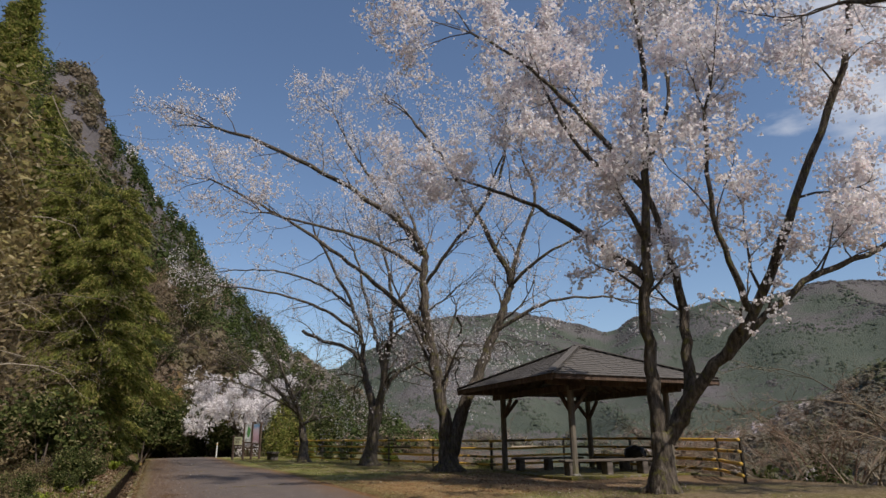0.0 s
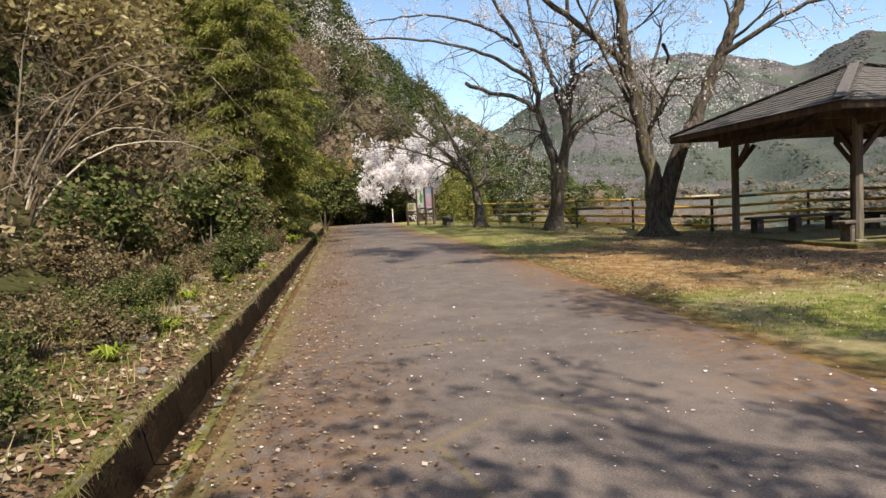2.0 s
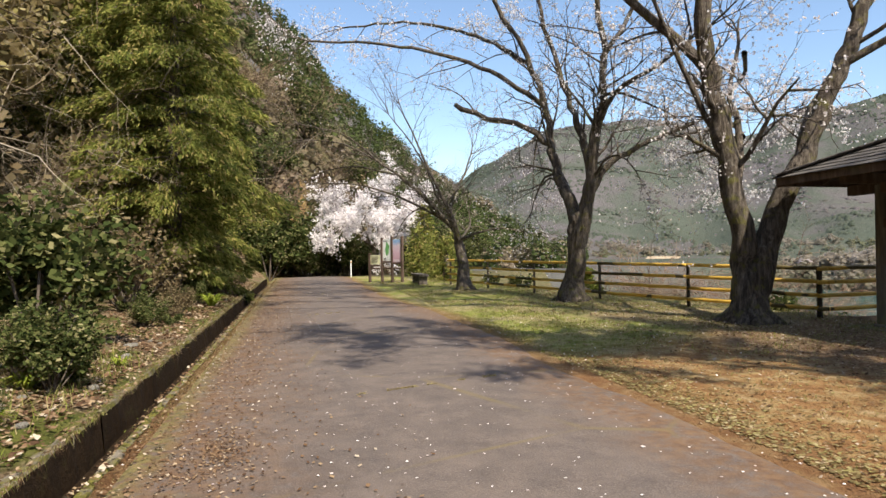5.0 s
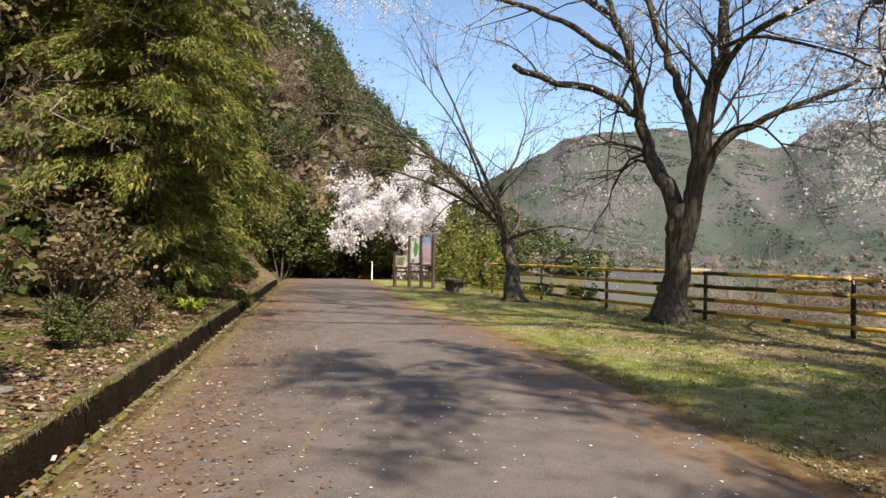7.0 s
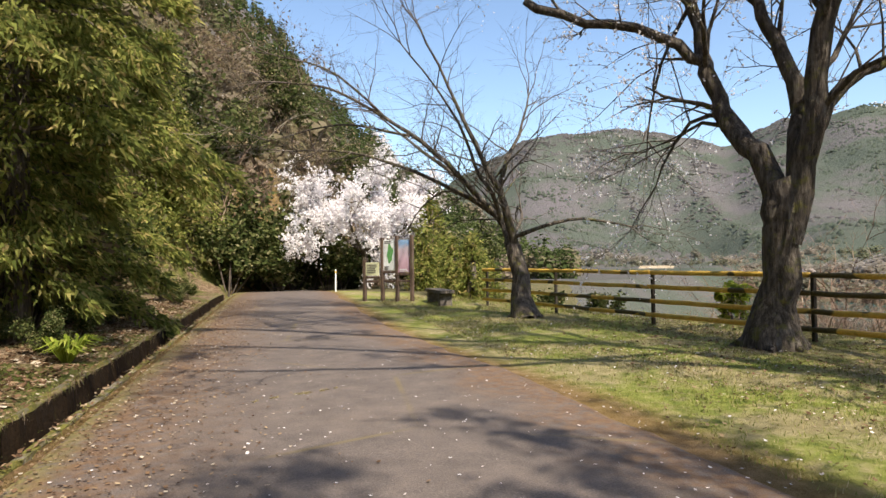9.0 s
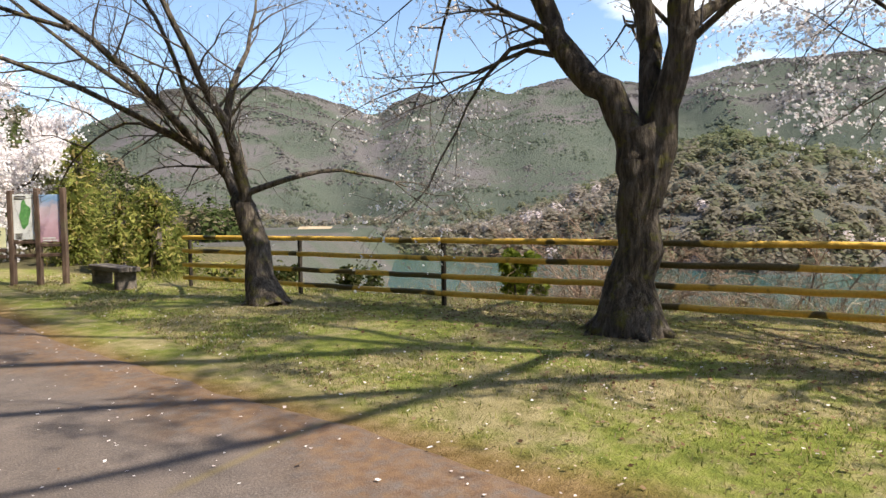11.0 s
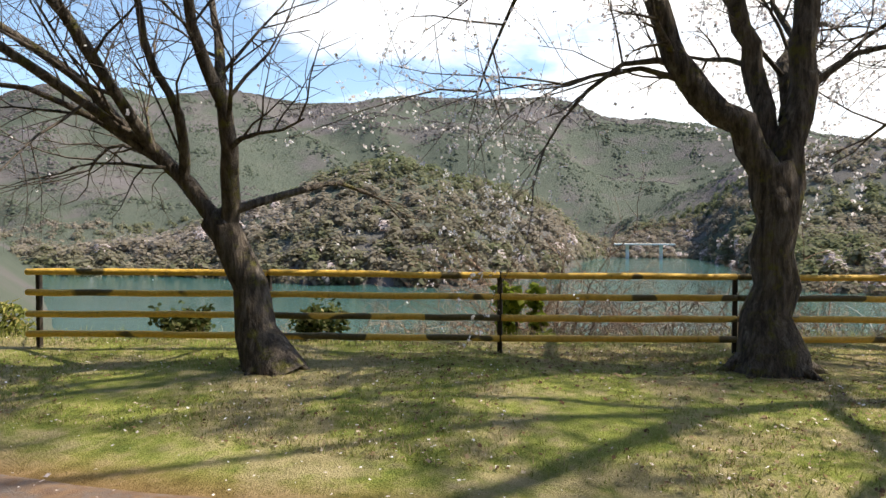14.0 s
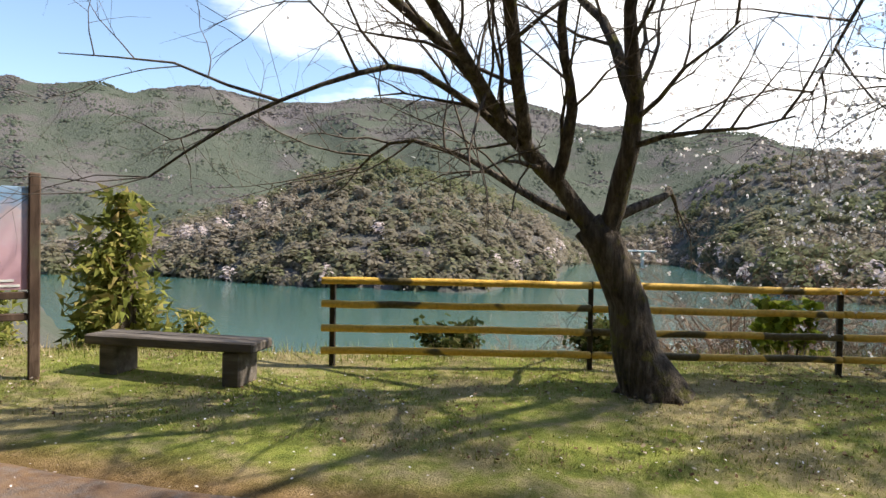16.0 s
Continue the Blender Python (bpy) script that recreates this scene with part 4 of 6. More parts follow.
# single-trunked tree before the fence
cherry("cherry_tree", (10.05, 21.5), -33.0, [
    (0.32, 0.2, [(0.0, -0.1, 0), (0.05, 0.7, 0), (0.12, 1.5, 0), (0.2, 2.35, 0)]),
    (0.22, 0.05, [(0.1, 1.5, 0), (0.0, 2.5, 0.15), (-0.45, 3.5, 0.8), (-0.75, 4.5, 1.1), (-0.9, 5.6, 1.3), (-1.6, 7.4, 1.4), (-3.2, 10.4, 1.2)]),
    (0.10, 0.075, [(-0.75, 4.5, 1.1), (-1.5, 5.0, 1.1), (-2.6, 5.4, 1.1), (-3.75, 5.95, 1.2)]),
    (0.16, 0.045, [(0.2, 1.7, 0.05), (0.45, 3.3, 0.3), (0.25, 4.5, 0.6), (-0.15, 5.6, 0.9), (-0.8, 7.6, 1.2), (-1.4, 9.8, 1.4)]),
    (0.21, 0.05, [(0.18, 1.5, 0), (0.55, 3.2, -0.1), (0.7, 4.7, -0.2), (0.92, 5.5, -0.3), (0.9, 7.2, -0.3), (0.4, 9.5, -0.4)]),
    (0.11, 0.04, [(0.5, 2.9, 0), (1.0, 3.7, 0.2), (1.7, 4.1, 0.4), (2.9, 4.6, 0.6), (4.2, 5.0, 0.6)]),
    (0.08, 0.035, [(0.72, 4.7, -0.2), (1.3, 5.4, -0.7), (2.3, 5.8, -1.3), (3.4, 6.4, -1.8)]),
    (0.05, 0.02, [(-0.3, 3.2, 0.6), (-0.8, 3.5, 1.2), (-1.2, 3.4, 2.0)]),
    (0.09, 0.03, [(-0.9, 5.6, 1.3), (-2.6, 6.8, 0.8), (-5.0, 7.6, 0.2), (-8.0, 8.0, -0.4)]),
    (0.08, 0.03, [(-1.4, 7.0, 1.4), (-3.4, 8.4, 2.2), (-6.0, 9.4, 2.8), (-8.6, 9.6, 3.0)]),
    (0.08, 0.03, [(0.9, 6.4, -0.3), (1.8, 8.2, 0.6), (2.4, 10.0, 1.0)]),
    (0.05, 0.012, [(-0.45, 3.5, 0.8), (-0.9, 3.6, 1.2), (-1.3, 3.15, 1.7), (-1.55, 2.6, 2.0)]),
    (0.045, 0.012, [(-0.9, 5.6, 1.3), (-1.35, 5.0, 2.2), (-1.6, 4.1, 2.7), (-1.7, 3.4, 3.0)]),
    (0.05, 0.012, [(0.55, 3.2, -0.1), (1.0, 3.7, -0.7), (1.5, 3.6, -1.4), (1.9, 3.0, -1.8)]),
    (0.05, 0.012, [(0.9, 5.4, -0.3), (1.4, 5.2, -1.4), (2.2, 4.6, -2.4), (2.9, 4.0, -3.0)]),
], 33, 20000, 0.019, "cherry tree with thick ridged trunk and one sawn-off limb", thin=8.0, every=1.25)
# slim leaning tree at the fence's end
cherry("cherry_tree", (8.45, 26.9), -97.4, [
    (0.225, 0.17, [(0.06, -0.1, 0), (-0.16, 0.55, -0.04), (-0.37, 1.05, -0.08), (-0.53, 1.5, -0.12), (-0.62, 1.72, -0.15)]),
    (0.105, 0.02, [(-0.58, 1.6, -0.15), (-1.07, 2.2, -0.3), (-1.45, 2.64, -0.6), (-1.8, 3.2, -1.0), (-2.4, 3.75, -1.6), (-3.0, 4.5, -2.4), (-3.4, 5.3, -3.2)]),
    (0.115, 0.02, [(-0.5, 1.55, -0.12), (-0.29, 2.3, -0.3), (-0.22, 2.82, -0.5), (-0.26, 3.4, -0.8), (-0.2, 4.2, -1.2), (-0.45, 5.4, -1.7), (-0.8, 6.6, -2.2)]),
    (0.068, 0.016, [(-0.96, 2.1, -0.3), (-0.8, 2.7, -0.5), (-0.84, 3.35, -0.9), (-0.8, 4.2, -1.2), (-1.2, 5.4, -1.8), (-1.3, 6.4, -2.6)]),
    (0.045, 0.010, [(-1.15, 2.25, -0.35), (-1.62, 2.73, -0.9), (-2.1, 3.0, -1.4), (-2.6, 2.85, -1.8), (-3.3, 2.5, -2.1), (-4.1, 2.0, -2.3)]),
    (0.055, 0.016, [(-0.85, 1.75, -0.1), (-1.6, 2.14, 0.3), (-2.25, 2.5, 0.5), (-3.1, 2.7, 0.6), (-3.6, 2.4, 0.7)]),
    (0.07, 0.02, [(-0.24, 2.82, -0.5), (-0.5, 3.6, -0.2), (-1.0, 4.3, 0.2), (-1.3, 5.2, 0.5)]),
    (0.06, 0.02, [(-0.4, 1.75, -0.15), (0.05, 2.0, 0.5), (0.1, 2.15, 1.2), (0.2, 1.95, 2.3)]),
    (0.075, 0.016, [(-1.25, 2.4, -0.45), (-1.2, 3.7, -1.7), (-1.5, 4.7, -3.0), (-1.6, 5.4, -4.4), (-2.0, 5.6, -5.8)]),
    (0.04, 0.012, [(-1.3, 4.2, -2.4), (-2.0, 4.6, -4.0), (-2.6, 4.3, -5.8)]),
    (0.04, 0.012, [(-1.45, 4.6, -2.9), (-1.0, 5.6, -4.2), (-0.7, 5.9, -5.8)]),
    (0.065, 0.016, [(-1.36, 2.53, -0.53), (-1.7, 3.4, -2.2), (-1.9, 3.9, -3.8), (-2.3, 4.0, -5.4)]),
], 44, 260, 0.012, "slim leaning cherry tree with bare drooping twigs", side_len=1.6, every=2.2, droop=-0.03, low=2.0, petals=1)
# white cherry in full flower at the bend
cherry("cherry_tree", (7.3, 44.8), 0.0, [
    (0.2, 0.12, [(0, -0.1, 0), (0.1, 1.0, 0), (0.0, 1.8, 0)]),
    (0.1, 0.04, [(0, 1.6, 0), (-0.8, 2.8, 0), (-1.5, 3.5, -0.5), (-2.0, 3.9, -0.8)]),
    (0.1, 0.04, [(0, 1.7, 0), (0.3, 3.0, 0), (-0.3, 4.0, 0), (0.1, 4.6, 0)]),
    (0.08, 0.04, [(0, 1.7, 0), (-0.9, 2.4, -0.4), (-1.6, 2.9, -0.8), (-2.1, 3.0, -1.0)]),
    (0.08, 0.04, [(0, 1.7, 0), (0.9, 2.4, -0.6), (1.6, 2.8, -1.2)]),
    (0.1, 0.04, [(0, 1.7, 0), (0.8, 2.8, -0.4), (1.3, 3.6, -0.8), (1.8, 4.1, -1.0)]),
    (0.08, 0.04, [(0, 1.7, 0), (-0.6, 2.6, -1.2), (-1.0, 3.2, -2.2)]),
    (0.08, 0.04, [(0, 1.8, 0), (0.9, 2.7, 1.2), (1.4, 3.6, 2.2)]),
], 55, 26000, 0.032, "cherry tree in full white blossom at the bend", side_len=1.4, every=1.6, droop=-0.03, low=1.8, kind="white_blossom")
# behind the start, its boughs hanging over the lane
cherry("cherry_tree", (8.8, -4.5), 0.0, [
    (0.27, 0.22, [(0, -0.1, 0), (0.05, 0.9, 0), (0, 1.8, 0)]),
    (0.14, 0.04, [(0, 1.6, 0), (-1.0, 3.0, 0.3), (-2.4, 4.6, 0.8), (-4.2, 5.8, 1.2), (-5.6, 6.4, 1.2)]),
    (0.14, 0.04, [(0, 1.7, 0), (-0.4, 3.4, 0.4), (-1.2, 4.9, 1.0), (-2.0, 5.8, 1.4)]),
    (0.13, 0.04, [(0, 1.7, 0), (0.8, 3.2, -0.4), (1.6, 5.2, -0.4), (2.0, 7.4, 0.2)]),
    (0.12, 0.04, [(0, 1.7, 0), (0.4, 3.4, 0.9), (0.6, 5.4, 1.9), (0.2, 7.4, 2.8)]),
    (0.10, 0.04, [(0, 1.7, 0), (-0.8, 3.2, -1.0), (-2.0, 4.8, -1.8)]),
    (0.11, 0.03, [(0, 1.7, 0), (0.1, 4.2, 1.6), (0.0, 6.2, 3.0), (0.0, 7.2, 4.0)]),
    (0.07, 0.03, [(0.4, 5.0, 2.0), (1.4, 6.6, 3.4), (2.0, 7.6, 4.6)]),
], 66, 15000, 0.028, "blossoming cherry tree with boughs over the lane")

# ---- woods and thickets on the hillside ----
def set_at(name, meshes, place, turn, scale, label, category, group=""):
    """A plant from shared part meshes: (part name, mesh) pairs."""
    ob = thing(name, place, label, category, group, turn)
    ob.scale = (scale, scale, scale)
    for part_name, me in meshes:
        p = new(part_name, me)
        p.parent = ob
        if part_name == "branching":
            tagged(p, kind="stuff")
    return ob


def soup_mesh(name, soup, material, smooth=False):
    me = bpy.data.meshes.new(name)
    me.from_pydata(soup.v, [], soup.f)
    me.materials.append(material)
    if smooth:
        me.polygons.foreach_set("use_smooth", [True] * len(me.polygons))
    return me


def conifer_meshes(seed, h, r, spray=1.0, fine=1.0, many=2, clear=0.0):
    """A cedar: a straight trunk and layers of drooping sprays."""
    rng = random.Random(seed)
    wood, crown = Soup(), Soup()
    wood.tube([Vector((0, 0, -0.5)), Vector((0.05, 0, h * 0.5)), Vector((0, 0.05, h * 0.97))], [0.2, 0.13, 0.02], 7)
    z = h * 0.06
    while z < h * 0.985:
        f = z / h
        reach = r * (1 - f) ** 0.75 * (0.75 + 0.25 * math.sin(z * 2.1 + seed)) + 0.15
        if z < clear:
            reach *= 0.3 + 0.25 * z / clear
        for k in range(9):
            a = rng.uniform(0, 2 * math.pi)
            o = Vector((math.cos(a), math.sin(a), 0))
            L = reach * rng.uniform(0.7, 1.15)
            p0 = Vector((0, 0, z + rng.uniform(-0.15, 0.15)))
            n = max(4, int(L / (0.2 * spray)))
            for i in range(n):
                t = (i + 0.5) / n
                q = p0 + o * L * t + Vector((0, 0, 0.25 * L * t - 0.62 * L * t * t))
                for _ in range(many):
                    s = (0.10 + 0.15 * rng.random() * (1.15 - t)) * spray * fine
                    d = (o * rng.uniform(0.2, 1.0) + any_way(rng) * 0.8 + Vector((0, 0, -0.25))).normalized()
                    b = d.cross(any_way(rng)).normalized()
                    c = q + any_way(rng) * 0.24 * spray
                    crown.tri(c - b * s * 0.55, c + b * s * 0.55, c + d * s * 2.6)
        z += (0.2 + 0.12 * f) * spray
    return [("trunk", soup_mesh("trunk", wood, M["bark"], True)), ("crown", soup_mesh("crown", crown, M["cedar"]))]


def bough_cedar(seed, h, r, clear):
    """A cedar seen close: separate boughs that sag and hold hanging fronds, with dark gaps between them."""
    rng = random.Random(seed)
    wood, boughs, crown = Soup(), Soup(), Soup()
    wood.tube([Vector((0, 0, -0.5)), Vector((0.06, 0, h * 0.5)), Vector((0, 0.05, h * 0.97))], [0.24, 0.15, 0.02], 8)
    z = 0.9
    turn = 0.0
    while z < h * 0.97:
        f = z / h
        turn += 2.4 + rng.uniform(-0.4, 0.4)
        o = Vector((math.cos(turn), math.sin(turn), 0))
        L = (r * (1 - f) ** 0.65 + 0.25) * rng.uniform(0.65, 1.15)
        if z < clear:
            L *= 0.45
        lift = rng.uniform(0.05, 0.35)
        pts = [Vector((0, 0, z)) + o * L * t + Vector((0, 0, L * (lift * t - 0.5 * t * t))) + any_way(rng) * 0.05 for t in (0, 0.25, 0.5, 0.75, 1.0)]
        boughs.tube(pts, [0.035, 0.028, 0.02, 0.014, 0.006], 4, False)
        side = o.cross(Vector((0, 0, 1)))
        n = int(150 * L / 2.5)
        for _ in range(n):
            t = 0.12 + 0.9 * rng.random() ** 0.75
            k = min(int(t * 4), 3)
            p = pts[k].lerp(pts[k + 1], t * 4 - k)
            wide = 0.42 * (1.25 - t) * min(1.0, L / 2)
            tw = side * rng.gauss(0, wide)
            base = p + tw + Vector((0, 0, -0.35 * tw.length + rng.gauss(0, 0.05)))
            d = (o * rng.uniform(0.2, 0.8) + tw * 1.1 + Vector((0, 0, rng.uniform(-0.9, -0.1)))).normalized()
            for _ in range(6):
                e = (d + any_way(rng) * 0.45).normalized()
                b = e.cross(any_way(rng)).normalized()
                s = rng.uniform(0.06, 0.13)
                c = base + any_way(rng) * 0.13
                crown.tri(c - b * s * 0.26, c + b * s * 0.26, c + e * s * 1.7)
        z += 0.085 + 0.03 * rng.random()
    return [("trunk", soup_mesh("trunk", wood, M["bark"], True)), ("branching", soup_mesh("branching", boughs, M["twig"], True)), ("crown", soup_mesh("crown", crown, M["cedar"]))]


def bush_meshes(seed, w, h, leaves, size, mat, stems=9):
    """A bush: stems from one stool, leaves in uneven lumps at their ends."""
    rng = random.Random(seed)
    wood, crown = Soup(), Soup()
    lumps = []
    for k in range(stems):
        a, rr = rng.uniform(0, 2 * math.pi), w * math.sqrt(rng.random())
        tip = Vector((math.cos(a) * rr, math.sin(a) * rr, h * rng.uniform(0.45, 1.0) * (1 - 0.35 * (rr / w) ** 2)))
        mid = tip * 0.5 + Vector((0, 0, h * 0.12)) + any_way(rng) * 0.1 * h
        wood.tube([Vector((0, 0, -0.1)), mid, tip], [0.03, 0.02, 0.006], 4, False)
        lumps += [(tip, w * rng.uniform(0.25, 0.42)), (mid.lerp(tip, 0.5), w * rng.uniform(0.2, 0.36)), (mid, w * rng.uniform(0.15, 0.3))]
    for _ in range(leaves):
        c, rad = rng.choice(lumps)
        p = c + any_way(rng) * rad * rng.random() ** 0.4
        if p.z > 0.0:
            leaf(crown, p, size, rng, 0.3, 1.5)
    return [("stem", soup_mesh("stem", wood, M["twig"], True)), ("foliage", soup_mesh("foliage", crown, M[mat]))]


def bare_meshes(seed, h, stems, lean, mat="pale_twig", dry_leaves=0):
    """A leafless thicket: arching stems with fine side twigs."""
    rng = random.Random(seed)
    wood, crown, ends = Soup(), Soup(), []
    for k in range(stems):
        a = rng.uniform(0, 2 * math.pi)
        o = Vector((math.cos(a), math.sin(a), 0)) * lean * rng.uniform(0.3, 1.0)
        L = h * rng.uniform(0.6, 1.1)
        p = Vector((rng.uniform(-0.4, 0.4), rng.uniform(-0.4, 0.4), -0.1))
        d = (Vector((0, 0, 1)) + o * 0.6).normalized()
        pts, rad = [p], [0.022 * h / 4]
        for i in range(7):
            d = (d + o * 0.14 + any_way(rng) * 0.14 + Vector((0, 0, -0.055 * i))).normalized()
            p = p + d * L / 7
            pts.append(p)
            rad.append(rad[0] * (1 - 0.82 * (i + 1) / 7))
            if i > 1:
                for _ in range(2):
                    w = (d + any_way(rng) * 0.9).normalized()
                    spread(wood, wood, p, w, L * rng.uniform(0.12, 0.26), 0.006, 1, rng, -0.03, ends)
        wood.tube(pts, rad, 4, False)
    for _ in range(dry_leaves):
        leaf(crown, rng.choice(ends) + any_way(rng) * 0.12, 0.035, rng, 0.0, 1.6)
    out = [("stem", soup_mesh("stem", wood, M[mat]))]
    if dry_leaves:
        out.append(("foliage", soup_mesh("foliage", crown, M["dry"])))
    return out


def build_hillside():
    rng = random.Random(8)
    cedars = [conifer_meshes(1, 12.0, 3.2, 1.35), conifer_meshes(2, 14.0, 3.6, 1.35), conifer_meshes(3, 10.0, 3.0, 1.35)]
    close = [conifer_meshes(1, 12.0, 3.2, 1.0, 0.6, 5), conifer_meshes(2, 14.0, 3.6, 1.0, 0.6, 5), conifer_meshes(3, 10.0, 3.0, 1.0, 0.6, 5)]
    label = "tall dense cedar with drooping yellow-green sprays"
    # the great cedars close to the road
    for x, y, k, s in ((-4.2, 31.0, 1, 1.0), (-5.8, 34.0, 1, 1.15), (-3.8, 35.5, 0, 1.0), (-2.6, 38.5, 2, 0.95), (-7.5, 30.0, 0, 1.1), (-8.5, 37.0, 1, 1.2), (-5.0, 41.0, 1, 1.05), (-1.5, 43.5, 2, 1.0), (-10.5, 28.0, 0, 1.0), (-12.5, 32.0, 1, 1.0), (-11.5, 36.5, 0, 1.1), (-14.5, 27.0, 1, 0.9), (-13.5, 40.5, 0, 1.0), (-16.5, 34.0, 1, 1.0), (-18.5, 29.5, 0, 1.0), (-10.0, 24.5, 2, 0.9), (-14.0, 22.5, 0, 0.9), (-19.0, 24.0, 1, 0.9)):
        set_at("cedar", close[k], (x, y, near_z(x, y) - 0.2), rng.uniform(0, 360), s, label, "conifer tree", "cedars on the hillside")
    # the great cedar whose crown leans out over the drain
    great = [bough_cedar(5, 12.5, 3.5, 3.0), bough_cedar(6, 13.5, 3.6, 1.0)]
    for x, y, s, k in ((-0.75, 25.2, 1.0, 0), (-2.8, 28.2, 1.05, 1), (-3.9, 32.0, 1.0, 1)):
        set_at("cedar", great[k], (x, y, near_z(x, y) - 0.2), x * 70, s, label, "conifer tree", "cedars on the hillside")
    n = 0
    while n < 110:
        x, y = rng.uniform(-40, -5), rng.uniform(-8, 70)
        foot = hill_foot(y)
        if x > foot - 3.5 or (y > 42 and x > -0.35 * (y - 20)) or (y < 28 and x > -10) or (y < 20 and x < -28):
            continue
        set_at("cedar", cedars[rng.randrange(3)], (x, y, land_z(x, y) - 0.3), rng.uniform(0, 360), rng.uniform(0.6, 1.0), label, "conifer tree", "cedars on the hillside")
        n += 1
    bushes = [bush_meshes(21, 1.2, 1.9, 2600, 0.035, "evergreen"), bush_meshes(22, 1.5, 2.6, 3200, 0.04, "evergreen", 12), bush_meshes(23, 0.9, 1.2, 1800, 0.03, "evergreen")]
    tall = [bush_meshes(24, 3.0, 8.0, 6500, 0.085, "evergreen", 26), bush_meshes(25, 2.6, 6.5, 5500, 0.08, "evergreen", 22)]
    dry = [bush_meshes(26, 1.1, 1.6, 1700, 0.03, "dry", 14), bush_meshes(27, 1.3, 2.2, 1900, 0.034, "dry", 16)]
    sere = [bush_meshes(28, 2.8, 6.5, 7500, 0.06, "sere", 30), bush_meshes(29, 2.4, 5.0, 6000, 0.055, "sere", 26)]
    bare = [bare_meshes(31, 4.2, 11, 0.9), bare_meshes(32, 5.2, 12, 0.8, dry_leaves=500), bare_meshes(33, 3.4, 12, 1.1, dry_leaves=350), bare_meshes(34, 6.0, 12, 0.7)]
    y = -6.0
    while y < 40.0:
        x = (-1.9 if y < 12 else -1.35) + rng.uniform(-0.7, 0.5)
        k = rng.random()
        z = near_z(x, y) - 0.05
        if k < 0.38:
            set_at("evergreen_bush", rng.choice(bushes), (x, y, z), rng.uniform(0, 360), rng.uniform(0.7, 1.15), "dark evergreen bush at the foot of the slope", "bush", "bushes along the slope")
        else:
            set_at("dry_bush", rng.choice(dry), (x, y, z), rng.uniform(0, 360), rng.uniform(0.7, 1.1), "dry brown bush with withered leaves", "bush", "dry bushes along the slope")
        x = -3.6 + rng.uniform(-1.0, 0.8)
        z = near_z(x, y) - 0.05
        if y < 30:
            set_at("bare_thicket", rng.choice(bare), (x, y, z), rng.uniform(0, 360), rng.uniform(0.8, 1.2), "leafless arching thicket of pale dry stems", "shrub", "bare thickets on the slope")
        x = -6.0 + rng.uniform(-1.5, 1.0)
        if y < 27 and rng.random() < 0.75:
            if rng.random() < 0.85:
                set_at("withered_bush", rng.choice(sere), (x, y, near_z(x, y) - 0.2), rng.uniform(0, 360), rng.uniform(0.7, 1.1), "tall tan bush of withered leaves on the slope", "bush", "withered bushes on the slope")
            else:
                set_at("broadleaf_tree", rng.choice(tall), (x, y, near_z(x, y) - 0.2), rng.uniform(0, 360), rng.uniform(0.7, 1.1), "evergreen broadleaf tree on the steep slope", "tree", "broadleaf trees on the slope")
        x = -9.5 + rng.uniform(-2.5, 1.5)
        if y < 27:
            set_at("bare_thicket", rng.choice(bare), (x, y, near_z(x, y) - 0.1), rng.uniform(0, 360), rng.uniform(1.2, 1.9), "leafless arching thicket of pale dry stems", "shrub", "bare thickets on the slope")
            set_at("withered_bush", rng.choice(sere), (x + 0.5, y + 0.6, near_z(x + 0.5, y + 0.6) - 0.2), rng.uniform(0, 360), rng.uniform(0.9, 1.4), "tall tan bush of withered leaves on the slope", "bush", "withered bushes on the slope")
            set_at("broadleaf_tree", rng.choice(tall), (x - 3, y + 1, near_z(x - 3, y + 1) - 0.2), rng.uniform(0, 360), rng.uniform(0.8, 1.3), "evergreen broadleaf tree on the steep slope", "tree", "broadleaf trees on the slope")
        y += rng.uniform(1.25, 1.9)
    # shade trees closing the bend of the road
    for x, y, s in ((-1.5, 47, 0.5), (1.2, 50.5, 0.6), (4.5, 51.5, 0.55), (7.5, 49.5, 0.5), (-4.5, 45.5, 0.7), (9.5, 50, 0.55), (12.5, 53, 0.6), (3.0, 56, 0.7), (8, 57, 0.7), (11.0, 46.5, 0.5), (14.5, 50.0, 0.6)):
        set_at("broadleaf_tree", tall[int(x * 2) % 2], (x, y, land_z(x, y) - 0.3), x * 40, s, "evergreen broadleaf tree shading the bend", "tree", "broadleaf trees at the bend")
    for k in range(16):
        x, y = -3.5 + 0.75 * k, 46.0 + 1.6 * math.sin(k * 1.9) + 0.25 * max(k - 8, 0)
        set_at("evergreen_bush", bushes[k % 3], (x, y, land_z(x, y) - 0.3), k * 50, rng.uniform(1.3, 2.0), "dark evergreen bush closing the bend", "bush", "bushes at the bend")
    # bare brown brush on the slope over the bend
    brown = [bare_meshes(35, 5.0, 14, 0.9, "brown_twig", 500), bare_meshes(36, 4.0, 16, 1.0, "pale_twig", 400)]
    for k in range(26):
        x, y = -5.0 + 0.62 * k + rng.uniform(-1, 1), 49.0 + rng.uniform(-2.0, 9.0)
        set_at("bare_thicket", brown[k % 2], (x, y, land_z(x, y) - 0.2), k * 67, rng.uniform(0.9, 1.5), "leafless brown brush above the bend", "shrub", "bare brush over the bend")
